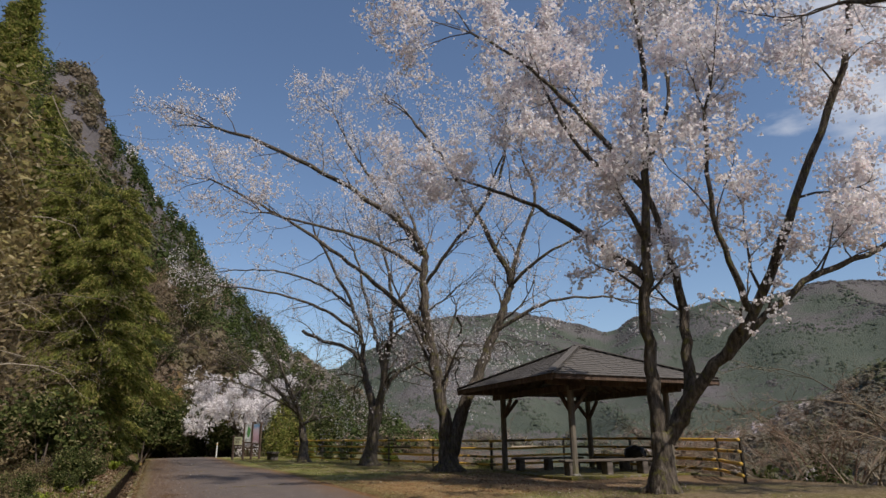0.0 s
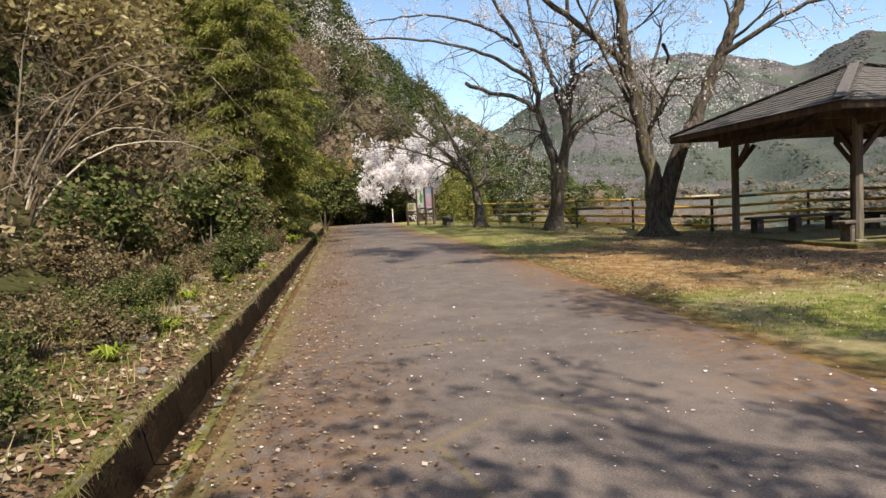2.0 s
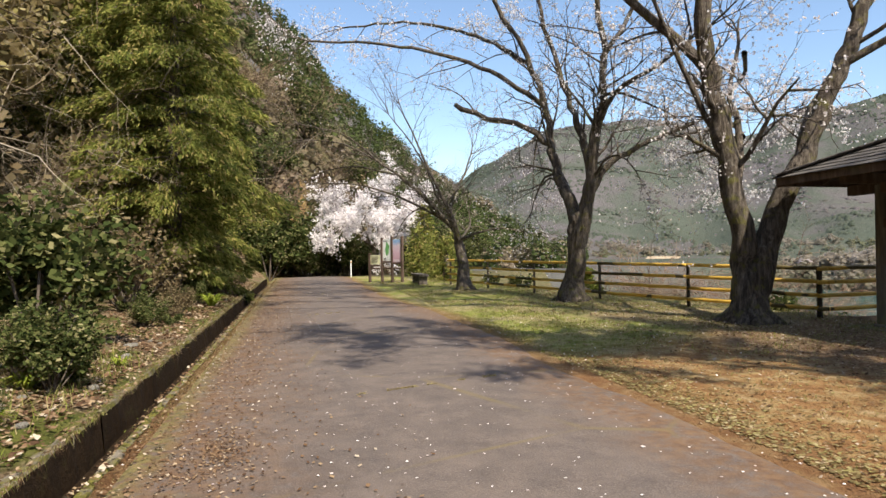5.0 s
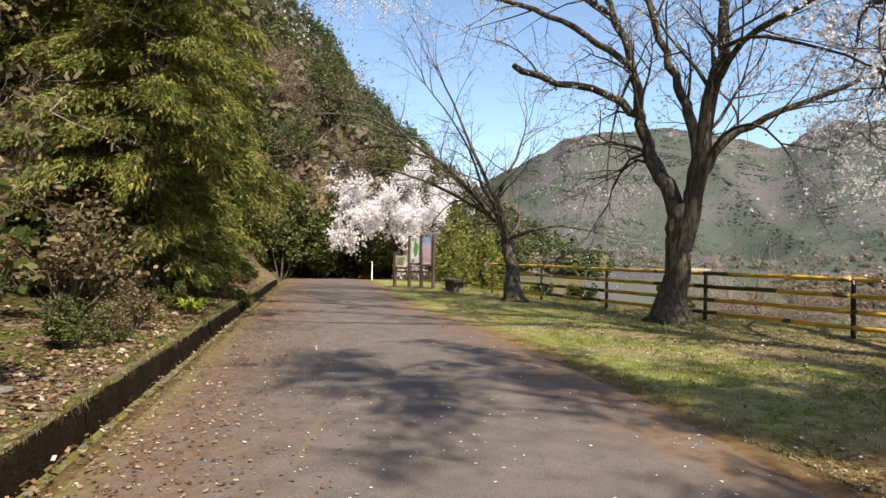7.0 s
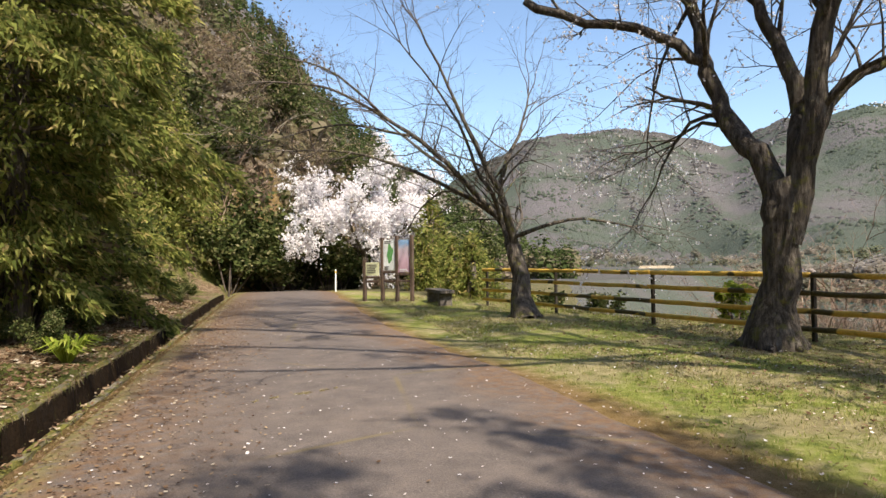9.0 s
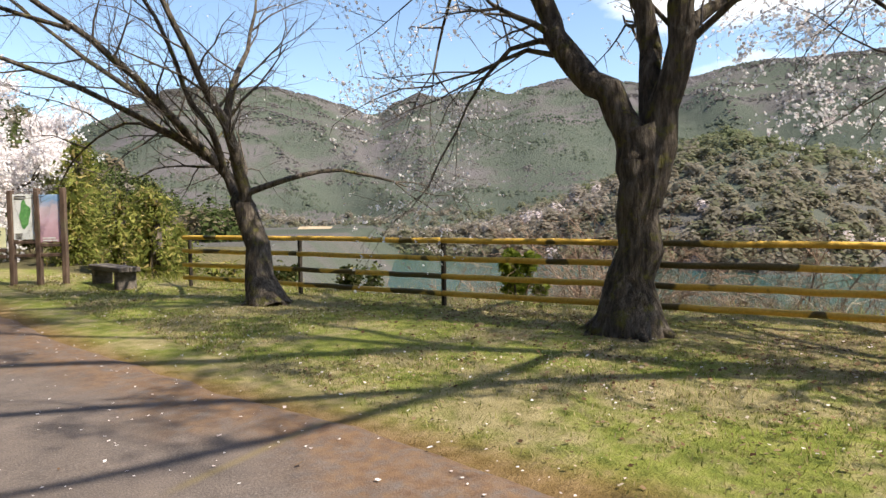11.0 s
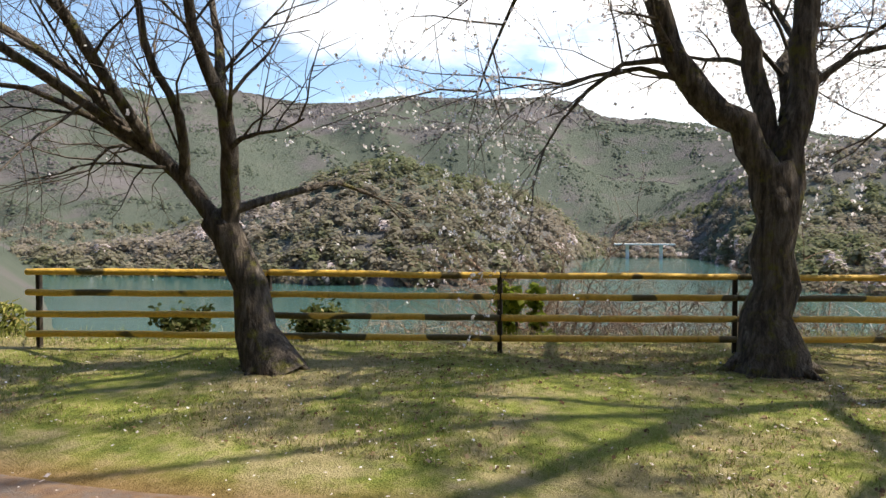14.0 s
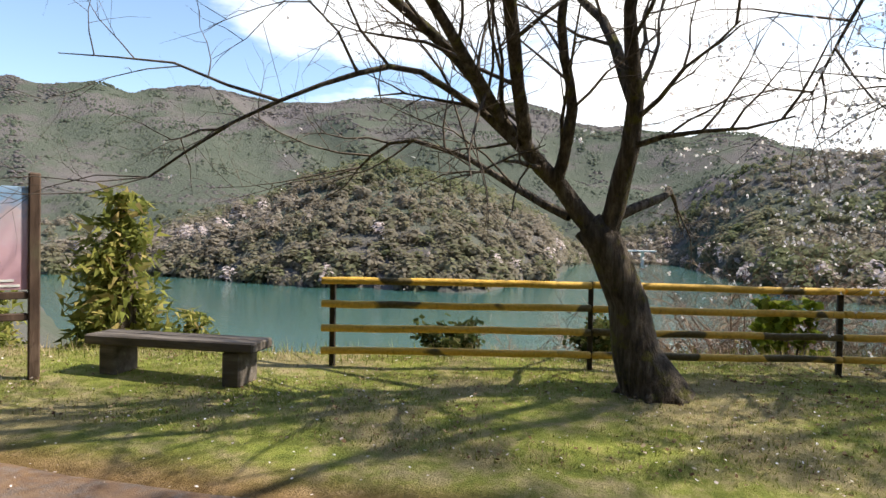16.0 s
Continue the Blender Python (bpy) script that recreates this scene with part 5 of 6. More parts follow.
    # low dry growth between the bushes and the drain
    for k in range(90):
        y = rng.uniform(1, 38)
        x = rng.uniform(-1.3, 0.35)
        kind = rng.random()
        set_at("low_plant", rng.choice(dry if kind < 0.4 else bushes), (x, y, near_z(x, y) - 0.03), rng.uniform(0, 360), rng.uniform(0.14, 0.36), "low dry plant on the bank" if kind < 0.4 else "low evergreen plant on the bank", "plant", "low plants on the bank")
    # more brush higher on the slope
    for k in range(60):
        y = rng.uniform(0, 42)
        x = hill_foot(y) - rng.uniform(2.0, 12.0)
        kind = rng.random()
        group = dry if kind < 0.5 else bushes
        set_at("dry_bush" if kind < 0.5 else "evergreen_bush", rng.choice(group), (x, y, near_z(x, y) - 0.15), rng.uniform(0, 360), rng.uniform(1.0, 1.9), "dry brown bush on the steep slope" if kind < 0.5 else "evergreen bush on the steep slope", "bush", "brush on the slope")
    # fresh green tufts and low plants on the bank
    tuft = Soup()
    for _ in range(70):
        a = rng.uniform(0, 2 * math.pi)
        o = Vector((math.cos(a), math.sin(a), 0))
        L = rng.uniform(0.18, 0.42)
        p0 = o * 0.03
        p1, p2 = p0 + o * L * 0.5 + Vector((0, 0, L * 0.7)), p0 + o * L * 1.05 + Vector((0, 0, L * 0.55))
        w = o.cross(Vector((0, 0, 1))) * 0.016
        m = len(tuft.v)
        tuft.v += [p0 - w * 0.6, p0 + w * 0.6, p1 + w, p1 - w, p2]
        tuft.f += [(m, m + 1, m + 2, m + 3), (m + 3, m + 2, m + 4)]
    me = soup_mesh("green_tuft", tuft, M["bright"])
    for x, y, s in ((-0.6, 4.4, 1.0), (-1.2, 5.0, 1.1), (-0.2, 3.4, 0.7), (-1.5, 6.0, 1.2), (-0.7, 6.6, 0.8), (-1.9, 4.2, 1.2), (0.2, 5.6, 0.6), (-1.4, 3.0, 1.0), (-2.2, 7.2, 1.2), (-0.3, 8.0, 0.6), (0.5, 23.4, 1.3), (0.35, 24.2, 1.0), (-1.0, 2.0, 0.8), (0.4, 7.0, 0.6), (0.1, 9.2, 0.7), (-0.5, 10.0, 0.8), (0.3, 11.4, 0.6), (-0.9, 8.8, 0.9), (0.0, 13.0, 0.7), (0.5, 14.6, 0.5), (-0.4, 16.0, 0.7)):
        ob = new("green_tuft", me)
        ob.matrix_world = pose(x, y, near_z(x, y) - 0.02, 0, 0, x * 90) @ Matrix.Diagonal((s, s, s, 1))
        tagged(ob, "bright yellow-green tuft of grassy leaves", "plant", "green tufts on the bank")
    # stones lying on the bank
    for k in range(60):
        bm = bmesh.new()
        bmesh.ops.create_icosphere(bm, subdivisions=2, radius=1.0)
        q = rng.uniform(0, 50)
        for v in bm.verts:
            v.co *= 1 + 0.3 * noise.noise(v.co * 1.2 + Vector((q, 0, 0)))
            v.co = Vector((v.co.x, v.co.y * 0.75, v.co.z * 0.5))
        me = bpy.data.meshes.new("stone")
        bm.to_mesh(me)
        bm.free()
        me.materials.append(M["stone"])
        ob = new("stone", me)
        x, y = rng.uniform(-0.9, 0.7), 0.5 + 17.0 * rng.random() ** 1.8
        s = rng.uniform(0.05, 0.17 if y < 6 else 0.10)
        ob.matrix_world = pose(x, y, near_z(x, y) + s * 0.15, 0, 0, q * 7) @ Matrix.Diagonal((s, s, s, 1))
        tagged(ob, "small grey stone half sunk in leaf litter", "stone", "stones on the bank")


def build_lakeside():
    """Plants on the drop beyond the fence."""
    rng = random.Random(14)
    juniper = [conifer_meshes(41, 2.6, 1.1, 0.42), conifer_meshes(42, 2.0, 1.0, 0.42)]
    for x, y, k, s in ((10.3, 34.6, 0, 1.0), (9.4, 36.2, 0, 1.15), (11.4, 33.9, 1, 1.0), (10.6, 37.8, 0, 1.3), (8.9, 38.6, 1, 1.3), (12.0, 36.2, 1, 1.2), (9.3, 33.6, 1, 1.2), (9.6, 40.5, 0, 1.5), (10.7, 31.6, 1, 0.45)):
        set_at("juniper_bush", juniper[k], (x, y, near_z(x, y) - 0.15), rng.uniform(0, 360), s, "bushy yellow-green juniper at the fence's end", "bush", "junipers by the signs")
    shrub = bush_meshes(43, 0.5, 0.75, 900, 0.03, "evergreen")
    for x, y, s in ((10.2, 29.3, 0.9), (10.6, 27.3, 0.9), (13.6, 18.0, 0.8), (14.5, 17.3, 1.1)):
        set_at("evergreen_shrub", shrub, (x, y, near_z(x, y) - 0.05), rng.uniform(0, 360), s, "small dark evergreen shrub below the fence", "bush", "shrubs below the fence")
    fresh = bush_meshes(44, 0.45, 1.5, 700, 0.045, "bright", 7)
    set_at("leafy_sapling", fresh, (12.0, 24.6, near_z(12.0, 24.6) - 0.1), 20, 1.0, "leafy bright green sapling behind the fence", "sapling")
    pale = [bare_meshes(51, 3.4, 11, 0.9), bare_meshes(52, 2.8, 14, 1.0), bare_meshes(53, 4.8, 9, 0.8)]
    reeds = [bare_meshes(56, 3.4, 22, 0.5, "brown_twig"), bare_meshes(57, 2.6, 26, 0.6, "brown_twig")]
    for x, y, k, s in ((14.5, 24.6, 0, 1.3), (15.6, 23.2, 1, 1.4), (14.0, 26.0, 1, 1.2), (16.4, 21.8, 0, 1.4), (13.6, 28.0, 1, 1.1), (15.2, 19.0, 1, 1.2), (17.0, 24.6, 0, 1.6), (18.0, 20.5, 1, 1.6), (13.0, 22.6, 1, 0.8), (17.6, 22.6, 1, 1.4), (19.5, 14.5, 0, 1.3), (19.0, 11.5, 1, 1.4), (18.6, 7.5, 0, 1.3)):
        set_at("brown_thicket", reeds[k], (x, y, near_z(x, y) - 0.2), rng.uniform(0, 360), s, "leafless red-brown thicket on the lake bank", "shrub", "brown thickets on the bank")
    for x, y, k, s in ((17.5, 19.5, 2, 1.1), (13.6, 24.0, 0, 1.1), (14.6, 22.2, 1, 1.2), (13.2, 26.3, 1, 1.2), (15.5, 25.0, 2, 1.0), (12.4, 28.6, 1, 1.0), (14.2, 20.2, 1, 1.2), (19.0, 17.0, 0, 1.5), (18.5, 13.0, 2, 1.1), (18.8, 9.0, 0, 1.4), (18.2, 6.0, 1, 1.8), (17.2, 3.5, 0, 1.5), (20.5, 11.0, 2, 1.2), (16.5, 27.5, 1, 1.5), (12.2, 31.2, 1, 0.9)):
        set_at("bare_sapling", pale[k], (x, y, near_z(x, y) - 0.2), rng.uniform(0, 360), s, "pale leafless sapling on the lake bank", "shrub", "bare saplings on the bank")
    silver = bare_meshes(58, 6.0, 9, 1.1, "silver_twig")
    for x, y, s in ((22.5, 15.4, 1.05), (24.5, 14.2, 0.9)):
        set_at("bare_tree", silver, (x, y, near_z(x, y) - 0.2), x * 30, s, "pale silver-barked leafless tree on the bank", "tree", "silver trees on the bank")
    low = [bush_meshes(54, 1.4, 1.8, 2200, 0.045, "evergreen", 12), bush_meshes(55, 1.4, 1.6, 1800, 0.04, "dry", 14)]
    for _ in range(34):
        y = rng.uniform(-8, 30)
        x = fence_x(y) + rng.uniform(3.5, 8.5)
        if y < 9:
            x -= 1.8
        set_at("bank_bush", low[rng.randrange(2)], (x, y, near_z(x, y) - 0.2), rng.uniform(0, 360), rng.uniform(0.7, 1.2), "scrubby bush on the lake bank", "bush", "bushes on the lake bank")


def woods(name, spots, label, seed, clumps, mat="woods", up=0.5):
    """Far tree crowns: each a loose ball of leafy clumps with its own tint, all joined into one mesh."""
    rng = np.random.RandomState(seed)
    sp = np.array(spots)
    n = len(sp)
    way = rng.normal(size=(n, clumps, 3))
    way /= np.linalg.norm(way, axis=2, keepdims=True)
    way *= rng.uniform(0.45, 1.0, (n, clumps, 1))
    r, tall = sp[:, 3][:, None, None], sp[:, 4][:, None]
    mid = way * r
    mid[:, :, 2] *= tall
    mid += sp[:, None, :3]
    mid[:, :, 2] += (sp[:, 3] * sp[:, 4])[:, None] * 0.6
    out = way + np.array((0, 0, up)) + 0.3 * rng.normal(size=(n, clumps, 3))
    out /= np.linalg.norm(out, axis=2, keepdims=True)
    a = np.cross(out, rng.normal(size=(n, clumps, 3)))
    a /= np.linalg.norm(a, axis=2, keepdims=True)
    b = np.cross(out, a)
    b /= np.linalg.norm(b, axis=2, keepdims=True)
    size = r * 1.35 / math.sqrt(clumps) * 1.35 * rng.uniform(0.6, 1.2, (n, clumps, 1))
    a, b = a * size, b * size * 0.8
    v = np.stack([mid - a - b, mid + a - b * 0.6, mid + a * 0.7 + b, mid - a * 0.8 + b], axis=2).reshape(-1, 3)
    f = np.arange(len(v)).reshape(-1, 4)
    ob = mesh_object(name, v.tolist(), f.tolist(), M[mat])
    tint = np.repeat(sp[:, 5], clumps * 4) + rng.uniform(-0.05, 0.05, n * clumps * 4)
    at = ob.data.attributes.new("tint", "FLOAT", "POINT")
    at.data.foreach_set("value", np.clip(tint, 0, 1).astype(np.float32))
    tagged(ob, label, "woods", kind="stuff")


def domes(name, spots, label, seed, mat, sides=5):
    """Far trees as small closed crowns, pointed or round, joined into one mesh: place, radius, height ratio, shoulder, tint."""
    rng = np.random.RandomState(seed)
    sp = np.array(spots)
    n = len(sp)
    ang = 2 * math.pi * np.arange(sides) / sides + rng.uniform(0, 6.28, (n, 1))
    wob = rng.uniform(0.8, 1.2, (n, sides))
    v = np.zeros((n, 2 * sides + 1, 3))
    tall = (sp[:, 3] * sp[:, 4])[:, None]
    for k, (up, wide) in enumerate(((0.0, np.ones((n, 1))), (0.55, sp[:, 5][:, None]))):
        at = slice(k * sides, (k + 1) * sides)
        v[:, at, 0] = sp[:, 3][:, None] * wide * wob * np.cos(ang)
        v[:, at, 1] = sp[:, 3][:, None] * wide * wob * np.sin(ang)
        v[:, at, 2] = tall * (up + rng.uniform(-0.08, 0.08, (n, sides)))
    v[:, 2 * sides, 2] = tall[:, 0]
    v += sp[:, None, :3]
    one = [(k, (k + 1) % sides, sides + (k + 1) % sides, sides + k) for k in range(sides)]
    tips = [(sides + k, sides + (k + 1) % sides, 2 * sides) for k in range(sides)]
    w = 2 * sides + 1
    faces = [tuple(i * w + q for q in f) for i in range(n) for f in one + tips]
    ob = mesh_object(name, v.reshape(-1, 3).tolist(), faces, M[mat], True)
    at = ob.data.attributes.new("tint", "FLOAT", "POINT")
    at.data.foreach_set("value", np.repeat(sp[:, 6], w).astype(np.float32))
    tagged(ob, label, "woods", kind="stuff")


def build_far_woods():
    rng = random.Random(77)
    near = []
    while len(near) < 7500:
        th = rng.uniform(8, 150)
        rs = table(SHORE, th)
        r = rs + 1.5 + (260 - rs) * rng.random() ** 1.4 if rs < 250 else rs + 40 * rng.random()
        x, y = HUB.x + r * math.sin(radians(th)), HUB.y + r * math.cos(radians(th))
        z = far_z(x, y)
        if z < WATER - 0.5 or near_z(x, y) > z or (31.5 < th < 35 and 164 < r < 178):
            continue
        s = rng.uniform(0.7, 1.8) * (0.8 + r / 420) * (1.0 if r < 190 else 0.75)
        kind = 0.55 + 0.6 * noise.noise(Vector((x * 0.02, y * 0.02, 5.0))) + rng.gauss(0, 0.09)
        if r < rs + 30 and rng.random() < (0.14 if 28 < th < 38 or 93 < th < 112 else 0.02):
            kind = 1.0
        row = (x, y, z - 0.5, s, rng.uniform(0.75, 1.35), min(max(kind, 0.0), 0.93 if kind < 1 else 1.0))
        near.append(row)
    woods("far_woods", near, "mixed spring woods on the far shore", 1, 60, "woods", 0.9)
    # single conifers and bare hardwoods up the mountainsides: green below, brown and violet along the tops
    high = []
    while len(high) < 52000:
        th, r = rng.uniform(6, 132), 190 + 690 * rng.random() ** 0.75
        x, y = HUB.x + r * math.sin(radians(th)), HUB.y + r * math.cos(radians(th))
        z = far_z(x, y)
        if z < WATER + 1:
            continue
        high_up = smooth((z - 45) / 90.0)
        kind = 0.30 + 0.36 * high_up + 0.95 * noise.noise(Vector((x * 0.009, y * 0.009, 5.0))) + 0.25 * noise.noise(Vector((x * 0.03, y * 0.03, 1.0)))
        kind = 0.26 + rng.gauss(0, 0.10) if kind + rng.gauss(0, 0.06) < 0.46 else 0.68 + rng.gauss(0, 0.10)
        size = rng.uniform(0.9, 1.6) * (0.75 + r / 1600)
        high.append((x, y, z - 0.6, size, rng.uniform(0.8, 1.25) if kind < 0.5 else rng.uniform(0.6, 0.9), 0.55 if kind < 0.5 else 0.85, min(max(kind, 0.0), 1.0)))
    domes("mountain_woods", high, "distant woods on the mountain ridges", 3, "woods_hazed")
    # cedars all over the spur behind the bend
    hill = []
    while len(hill) < 3000:
        th, r = rng.uniform(-34, 27), 29 + 131 * rng.random() ** 0.8
        x, y = HUB.x + r * math.sin(radians(th)), HUB.y + r * math.cos(radians(th))
        z = land_z(x, y)
        if z < WATER + 1.5 or y < 44 or (x > hill_foot(y) - 2.5 and r < 62):
            continue
        dull = noise.noise(Vector((x * 0.03, y * 0.03, 2.0))) > 0.25
        s = rng.uniform(0.9, 1.7)
        hill.append((x, y, z - 0.2, s * (1.1 if dull else 0.8), rng.uniform(0.9, 1.3) if dull else rng.uniform(1.8, 2.9), min(max((0.62 if dull else 0.13) + rng.gauss(0, 0.1), 0), 0.9)))
    woods("spur_woods", hill, "cedars and bare hardwoods on the steep spur", 4, 90, "hill_woods", 0.4)
    # a pale bare slope above the far shore
    verts, faces, w = [], [], 9
    for i in range(5):
        for k in range(w):
            th, r = 31.6 + 0.16 * i + (3.4 - 0.16 * i) * k / (w - 1) + 0.5 * noise.noise(Vector((k * 0.9, i * 0.7, 3.0))), 166 + 3.2 * i
            x, y = HUB.x + r * math.sin(radians(th)), HUB.y + r * math.cos(radians(th))
            verts.append((x, y, max(far_z(x, y), WATER + 0.5 + (r - 160) * 0.3) + 0.35 + 0.3 * noise.noise(Vector((x * 0.2, y * 0.2, 0)))))
    for i in range(4):
        for k in range(w - 1):
            faces.append((i * w + k, i * w + k + 1, (i + 1) * w + k + 1, (i + 1) * w + k))
    tagged(mesh_object("bare_slope", verts, faces, M["sand"], True), "pale bare earth slope on the far shore", "slope", kind="structure")
    # a low bridge over the far arm of the lake
    th, r = radians(91.5), 205
    c = Vector((HUB.x + r * math.sin(th), HUB.y + r * math.cos(th), 0))
    bridge = thing("bridge", (c.x, c.y, 0), "small pale concrete bridge over the lake's far arm", "bridge", turn=0)
    part("deck", box(-2, -9, -1.7, 2, 9, -1.25, 0.05), M["white"], bridge)
    for y in (-5, 5):
        part("pier", box(-0.5, y - 0.5, -11, 0.5, y + 0.5, -1.7, 0.05), M["white"], bridge)


def build_signs():
    wood = M["timber"]
    # two tall information boards and a low cream one, each between brown posts
    def sign(x, y, turn, w, z0, z1, posts, face, label, marks):
        g = near_z(x, y)
        ob = thing("information_board", (x, y, g), label, "sign", "information boards", turn)
        panel = part("panel", box(-w / 2, -0.02, z0, w / 2, 0.02, z1, 0.004), M[face], ob)
        for px, top in posts:
            part("post", box(px - 0.05, -0.06, -0.3, px + 0.05, 0.06, top, 0.012), wood, ob, "brown wooden post")
        for z in (0.62, z0 - 0.05):
            part("crossbar", box(-w / 2, -0.035, z - 0.04, w / 2, 0.035, z + 0.03, 0.008), wood, ob)
        marks(panel)
        return ob

    rng = random.Random(4)

    def lines(parent, x0, x1, z, n, step, mat):
        for i in range(n):
            part("text_line", box(x0, -0.026, z - i * step, x0 + (x1 - x0) * rng.uniform(0.7, 1.0), -0.0225, z - i * step + step * 0.45, 0.0), M[mat], parent)

    def chart(panel):
        bm = bmesh.new()
        pts = []
        for k in range(26):
            a = 2 * math.pi * k / 26
            q = 1 + 0.45 * noise.noise(Vector((math.cos(a) * 1.3, math.sin(a) * 1.3, 2)))
            pts.append(bm.verts.new((0.11 * q * math.cos(a) + 0.02, -0.024, 1.45 + 0.28 * q * math.sin(a))))
        bm.faces.new(pts)
        part("map_shape", bm, M["map_green"], panel, "green map of the lake shore")
        lines(panel, -0.18, 0.12, 1.84, 2, 0.05, "post")
        lines(panel, -0.18, 0.0, 1.06, 3, 0.04, "post")

    sign(6.58, 33.42, -42, 0.44, 0.95, 1.9, ((-0.27, 1.98), (0.27, 2.02)), "white", "white information board with a green map on brown posts", chart)
    sign(6.97, 33.07, -42, 0.44, 0.88, 1.88, ((0.27, 2.02),), "photo", "board with a faded photograph of blossom on brown posts", lambda p: lines(p, -0.16, 0.16, 0.96, 2, 0.05, "white"))
    sign(6.1, 33.85, -42, 0.5, 0.8, 1.22, ((-0.3, 1.3),), "cream", "low cream notice board on brown posts", lambda p: lines(p, -0.2, 0.2, 1.12, 5, 0.06, "bench"))
    # reflector pole at the road's edge
    g = near_z(5.6, 41.5)
    pole = thing("marker_post", (5.6, 41.5, g), "thin white roadside marker post", "marker post")
    part("pole", box(-0.03, -0.03, -0.2, 0.03, 0.03, 0.95, 0.01), M["white"], pole)
    part("reflector", box(-0.036, -0.036, 0.8, 0.036, 0.036, 0.88, 0.006), M["rail"], pole, "amber reflector")


# ---- what lies on the ground ----
def scatter(name, n, where, size, mat, label, category, seed, tilt=0.25, lift=0.006):
    rng = random.Random(seed)
    soup = Soup()
    while n > 0:
        x, y = where(rng)
        if 0.85 < x < 1.58:
            continue
        z = (road_z(x, y) + 0.022 + 0.02 * math.sin(math.pi * min(max((x - 1.41) / 4.74, 0), 1))) if 1.58 <= x < 6.05 else near_z(x, y)
        a = rng.uniform(0, 2 * math.pi)
        s = size * rng.uniform(0.5, 1.5)
        d = Vector((math.cos(a), math.sin(a), rng.uniform(-tilt, tilt)))
        e = Vector((-math.sin(a), math.cos(a), rng.uniform(-tilt, tilt)))
        soup.quad(Vector((x, y, z + lift + s * tilt)), d * s, e * s * rng.uniform(0.5, 0.9))
        n -= 1
    tagged(mesh_object(name, soup.v, soup.f, M[mat]), label, category, kind="stuff")


def grass_spot(rng):
    while True:
        y = rng.uniform(4.0, 36.0)
        x = 6.2 + 7.0 * rng.random() ** 1.15
        if x > fence_x(y) + 0.4 or (7.2 < y < 13.0 and rng.random() < 0.93):
            continue
        if noise.noise(Vector((x * 0.7, y * 0.7, 6.0))) + 0.55 > rng.random():
            return x, y


def build_grass():
    rng = random.Random(9)
    soup = Soup()
    for _ in range(52000):
        x, y = grass_spot(rng)
        z = near_z(x, y) - 0.004
        a = rng.uniform(0, 2 * math.pi)
        L = rng.uniform(0.015, 0.055)
        o = Vector((math.cos(a), math.sin(a), 0))
        p = Vector((x, y, z))
        w = o.cross(Vector((0, 0, 1))) * 0.005
        soup.tri(p - w, p + w, p + o * L * rng.uniform(0.3, 1.0) + Vector((0, 0, L)))
    for _ in range(9000):
        y = rng.uniform(0, 34)
        x = fence_x(y) + rng.uniform(-0.3, 1.2) if y > 15.5 else rng.uniform(-1.5, 0.75)
        p = Vector((x, y, near_z(x, y) - 0.01))
        a, L = rng.uniform(0, 2 * math.pi), rng.uniform(0.05, 0.22)
        o = Vector((math.cos(a), math.sin(a), 0))
        w = o.cross(Vector((0, 0, 1))) * 0.006
        soup.tri(p - w, p + w, p + o * L * rng.uniform(0.3, 0.9) + Vector((0, 0, L)))
    tagged(mesh_object("grass", soup.v, soup.f, M["grass"]), "short spring grass with dry blades", "grass", kind="stuff")


build_hillside()
build_lakeside()
build_signs()
build_far_woods()
build_grass()
scatter("fallen_petals", 2600, lambda r: (r.uniform(1.5, 6.2), r.uniform(-4, 38)), 0.0075, "petal", "white cherry petals strewn over the lane", "petals", 1, 0.15)
scatter("fallen_petals", 130, lambda r: (r.uniform(1.6, 6.2), r.uniform(-2, 30)), 0.011, "petal", "white cherry blossoms fallen on the lane", "petals", 2, 0.3)
scatter("fallen_petals", 1900, grass_spot, 0.009, "petal", "white cherry petals strewn over the grass", "petals", 3, 0.4, 0.015)
scatter("fallen_leaves", 15000, lambda r: (0.8 - abs(r.gauss(0, 1.1)), r.uniform(-4, 36)), 0.022, "leaf_litter", "brown leaf litter on the bank", "leaves", 4, 0.5)
scatter("fallen_leaves", 13000, lambda r: (1.55 + abs(r.gauss(0, 0.75)), r.uniform(-3, 36)), 0.010, "leaf_litter", "brown leaves along the lane's edge", "leaves", 5, 0.4)
scatter("fallen_leaves", 5200, lambda r: (r.gauss(10.2, 1.2), r.uniform(7, 26)), 0.016, "leaf_litter", "brown leaves under the cherry trees", "leaves", 6, 0.5)
scatter("fallen_leaves", 700, lambda r: (r.gauss(2.2, 0.16), r.gauss(10.4, 0.3)), 0.007, "leaf_litter", "small heap of brown leaves on the lane", "leaves", 7, 0.6)
scatter("fallen_leaves", 9000, grass_spot, 0.011, "leaf_litter", "small dry leaves among the grass", "leaves", 8, 0.5, 0.02)
scatter("fallen_leaves", 9000, lambda r: (r.uniform(-0.4, 0.9), r.uniform(-4, 36)), 0.014, "leaf_litter", "brown leaf litter beside the drain", "leaves", 9, 0.6)

scatter("fallen_leaves", 3000, lambda r: (6.1 + abs(r.gauss(0, 1.7)), r.uniform(6.8, 13.6)), 0.009, "leaf_litter", "dry leaf bits on the bare soil", "leaves", 10, 0.5)
scatter("dry_straw", 6500, lambda r: (6.22 + abs(r.gauss(0, 0.32)) + (r.uniform(0, 3.0) if r.random() < 0.3 else 0), r.uniform(6.5, 13.8)), 0.013, "sere", "pale dry straw along the soil's edge", "straw", 11, 0.3)


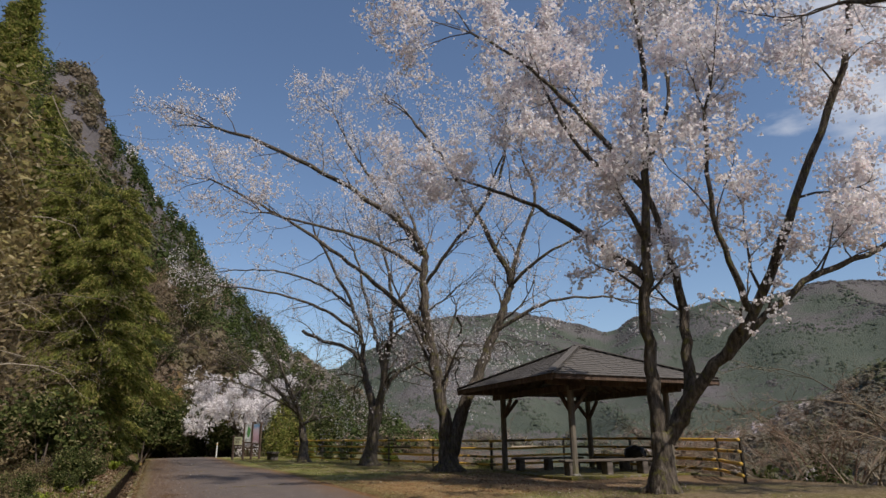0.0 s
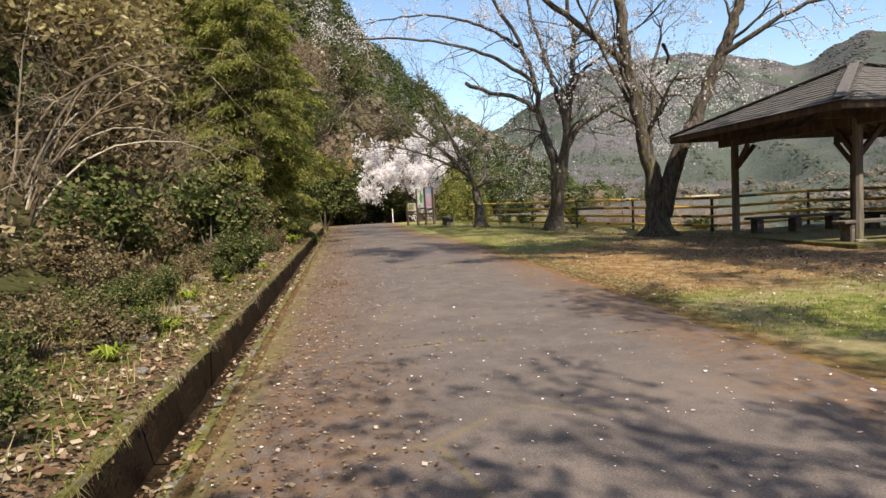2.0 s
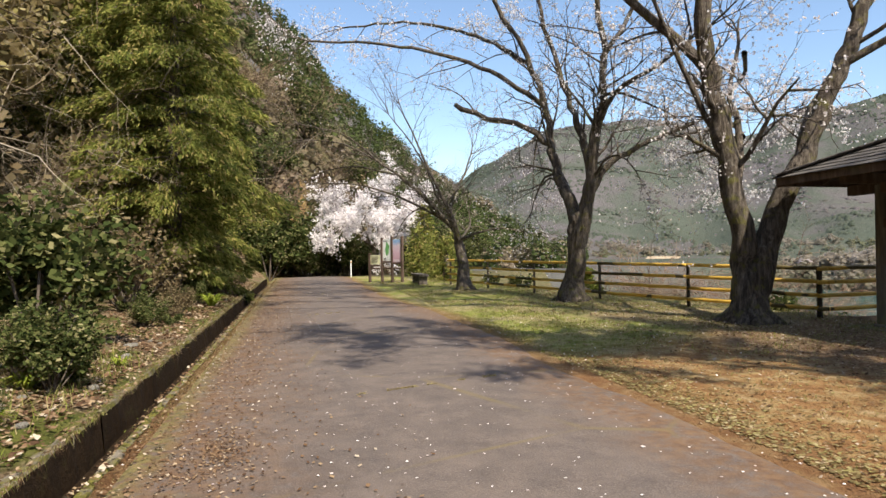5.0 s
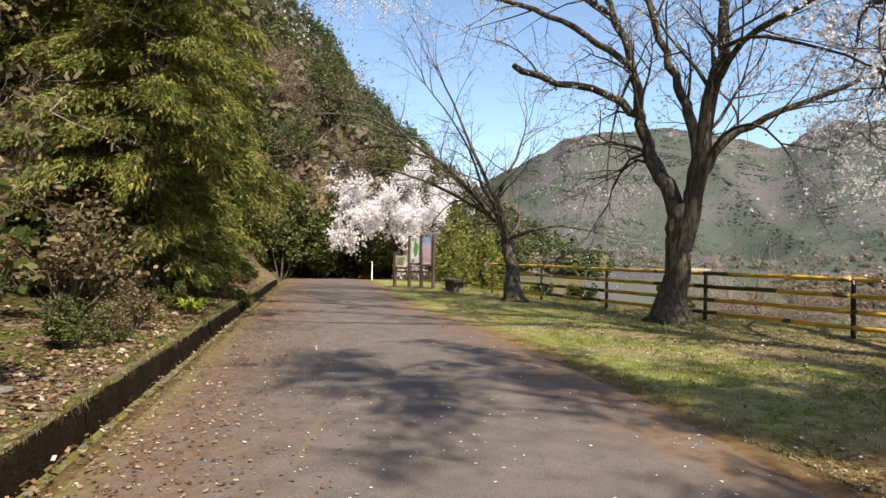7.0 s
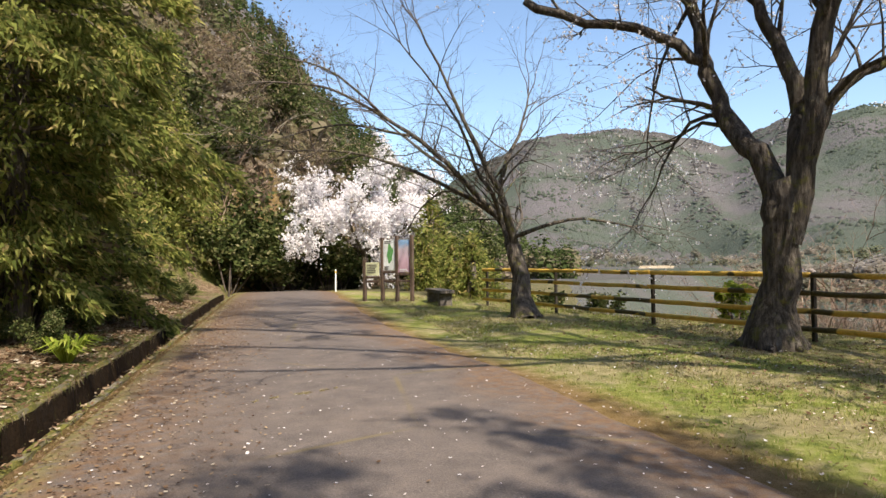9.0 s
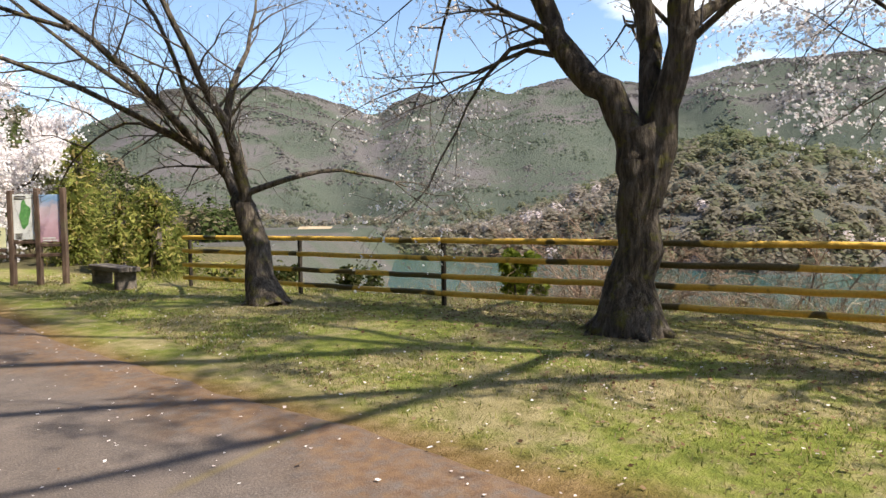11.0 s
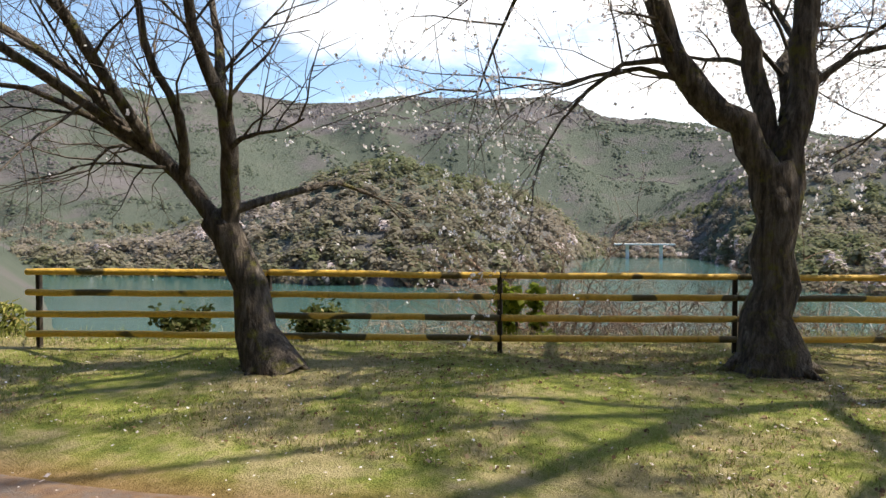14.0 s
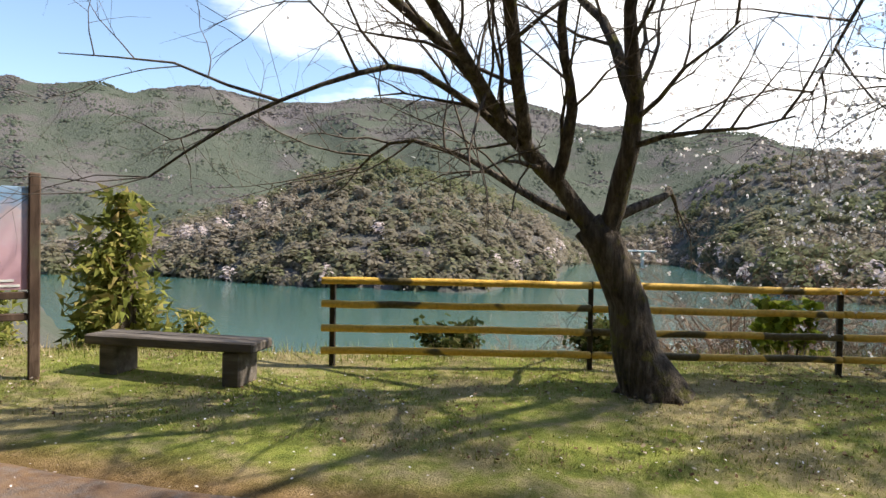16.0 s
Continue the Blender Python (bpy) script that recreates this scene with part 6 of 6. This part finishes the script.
def build_crack_grass():
    """Yellow grass in the cracks that cross the lane."""
    rng = random.Random(23)
    soup = Soup()
    for (ax, ay), (bx, by) in CRACKS:
        for _ in range(int(520 * math.hypot(bx - ax, by - ay))):
            t = rng.random()
            if noise.noise(Vector((ax + t * 9, by * 3, t * 4))) < -0.05:
                continue
            x, y = ax + (bx - ax) * t + rng.gauss(0, 0.012), ay + (by - ay) * t + rng.gauss(0, 0.012) + 0.05 * noise.noise(Vector((t * 6, ay, 0)))
            z = road_z(x, y) + 0.018 + 0.02 * math.sin(math.pi * min(max((x - 1.49) / 4.66, 0), 1))
            a, L = rng.uniform(0, 2 * math.pi), rng.uniform(0.012, 0.035)
            o = Vector((math.cos(a), math.sin(a), 0))
            w = o.cross(Vector((0, 0, 1))) * 0.005
            p = Vector((x, y, z))
            soup.tri(p - w, p + w, p + o * L * rng.uniform(0.6, 1.3) + Vector((0, 0, L * 0.7)))
    tagged(mesh_object("crack_grass", soup.v, soup.f, M["sere"]), "short yellow grass in the lane's cracks", "grass", kind="stuff")


CRACKS = [((2.95, 5.2), (3.43, 5.28)), ((3.5, 5.26), (4.0, 5.08)), ((4.95, 4.99), (5.45, 5.03)), ((3.4, 12.0), (5.2, 12.6)), ((3.0, 20.2), (3.9, 20.6))]
build_crack_grass()


def build_drain_litter():
    """Leaves in the drain, moss and grass hanging over its lips."""
    rng = random.Random(19)
    dead, green = Soup(), Soup()
    for _ in range(9000):
        y = rng.uniform(-4, 36)
        deep = rng.random() < 0.7
        x = rng.uniform(1.04, 1.39) if deep else rng.choice((rng.gauss(0.92, 0.04), rng.gauss(1.49, 0.04)))
        heap = 0.16 * max(0.0, noise.noise(Vector((3.0, y * 0.8, 0)))) + 0.10 * max(x - 1.2, 0) / 0.2
        z = road_z(1.2, y) + (-0.365 + heap * rng.random() if deep else 0.045)
        a, s = rng.uniform(0, 2 * math.pi), rng.uniform(0.008, 0.024)
        dead.quad(Vector((x, y, z)), Vector((math.cos(a), math.sin(a), rng.uniform(-0.5, 0.5))) * s, Vector((-math.sin(a), math.cos(a), rng.uniform(-0.5, 0.5))) * s * 0.6)
    for _ in range(15000):
        y = rng.uniform(-4, 36)
        if noise.noise(Vector((1.0, y * 0.9, 4.0))) + 0.4 < rng.random() * 0.7:
            continue
        left = rng.random() < 0.65
        x = rng.gauss(0.93, 0.06) if left else rng.gauss(1.53, 0.07)
        z = road_z(1.2, y) + 0.025
        o = Vector((rng.uniform(-0.8, 0.7) if left else rng.uniform(-0.7, 0.5), rng.uniform(-0.6, 0.6), rng.uniform(-0.2, 0.7)))
        L = rng.uniform(0.015, 0.05 if left else 0.035)
        w = o.cross(Vector((0.2, 0.3, 1))).normalized() * 0.006
        p = Vector((x, y, z))
        green.tri(p - w, p + w, p + o * L)
    for _ in range(9000):
        y = rng.uniform(-4, 36)
        x = rng.uniform(0.93, 1.0)
        o = Vector((rng.uniform(0.0, 0.35), rng.uniform(-0.9, 0.9), -1.0))
        L = rng.uniform(0.02, 0.16) * (0.5 + max(0.0, noise.noise(Vector((5.0, y * 1.3, 2.0)))) * 1.6)
        p = Vector((x, y, road_z(1.2, y) + 0.03))
        w = Vector((0.2, 1.0, 0)).normalized() * rng.uniform(0.002, 0.006)
        (green if rng.random() < 0.35 else dead).tri(p - w, p + w, p + o * L)
    tagged(mesh_object("fallen_leaves", dead.v, dead.f, M["leaf_litter"]), "dead leaves lying in the drain", "leaves", kind="stuff")
    tagged(mesh_object("moss", green.v, green.f, M["grass"]), "moss and short grass along the drain's lips", "moss", kind="stuff")


build_drain_litter()
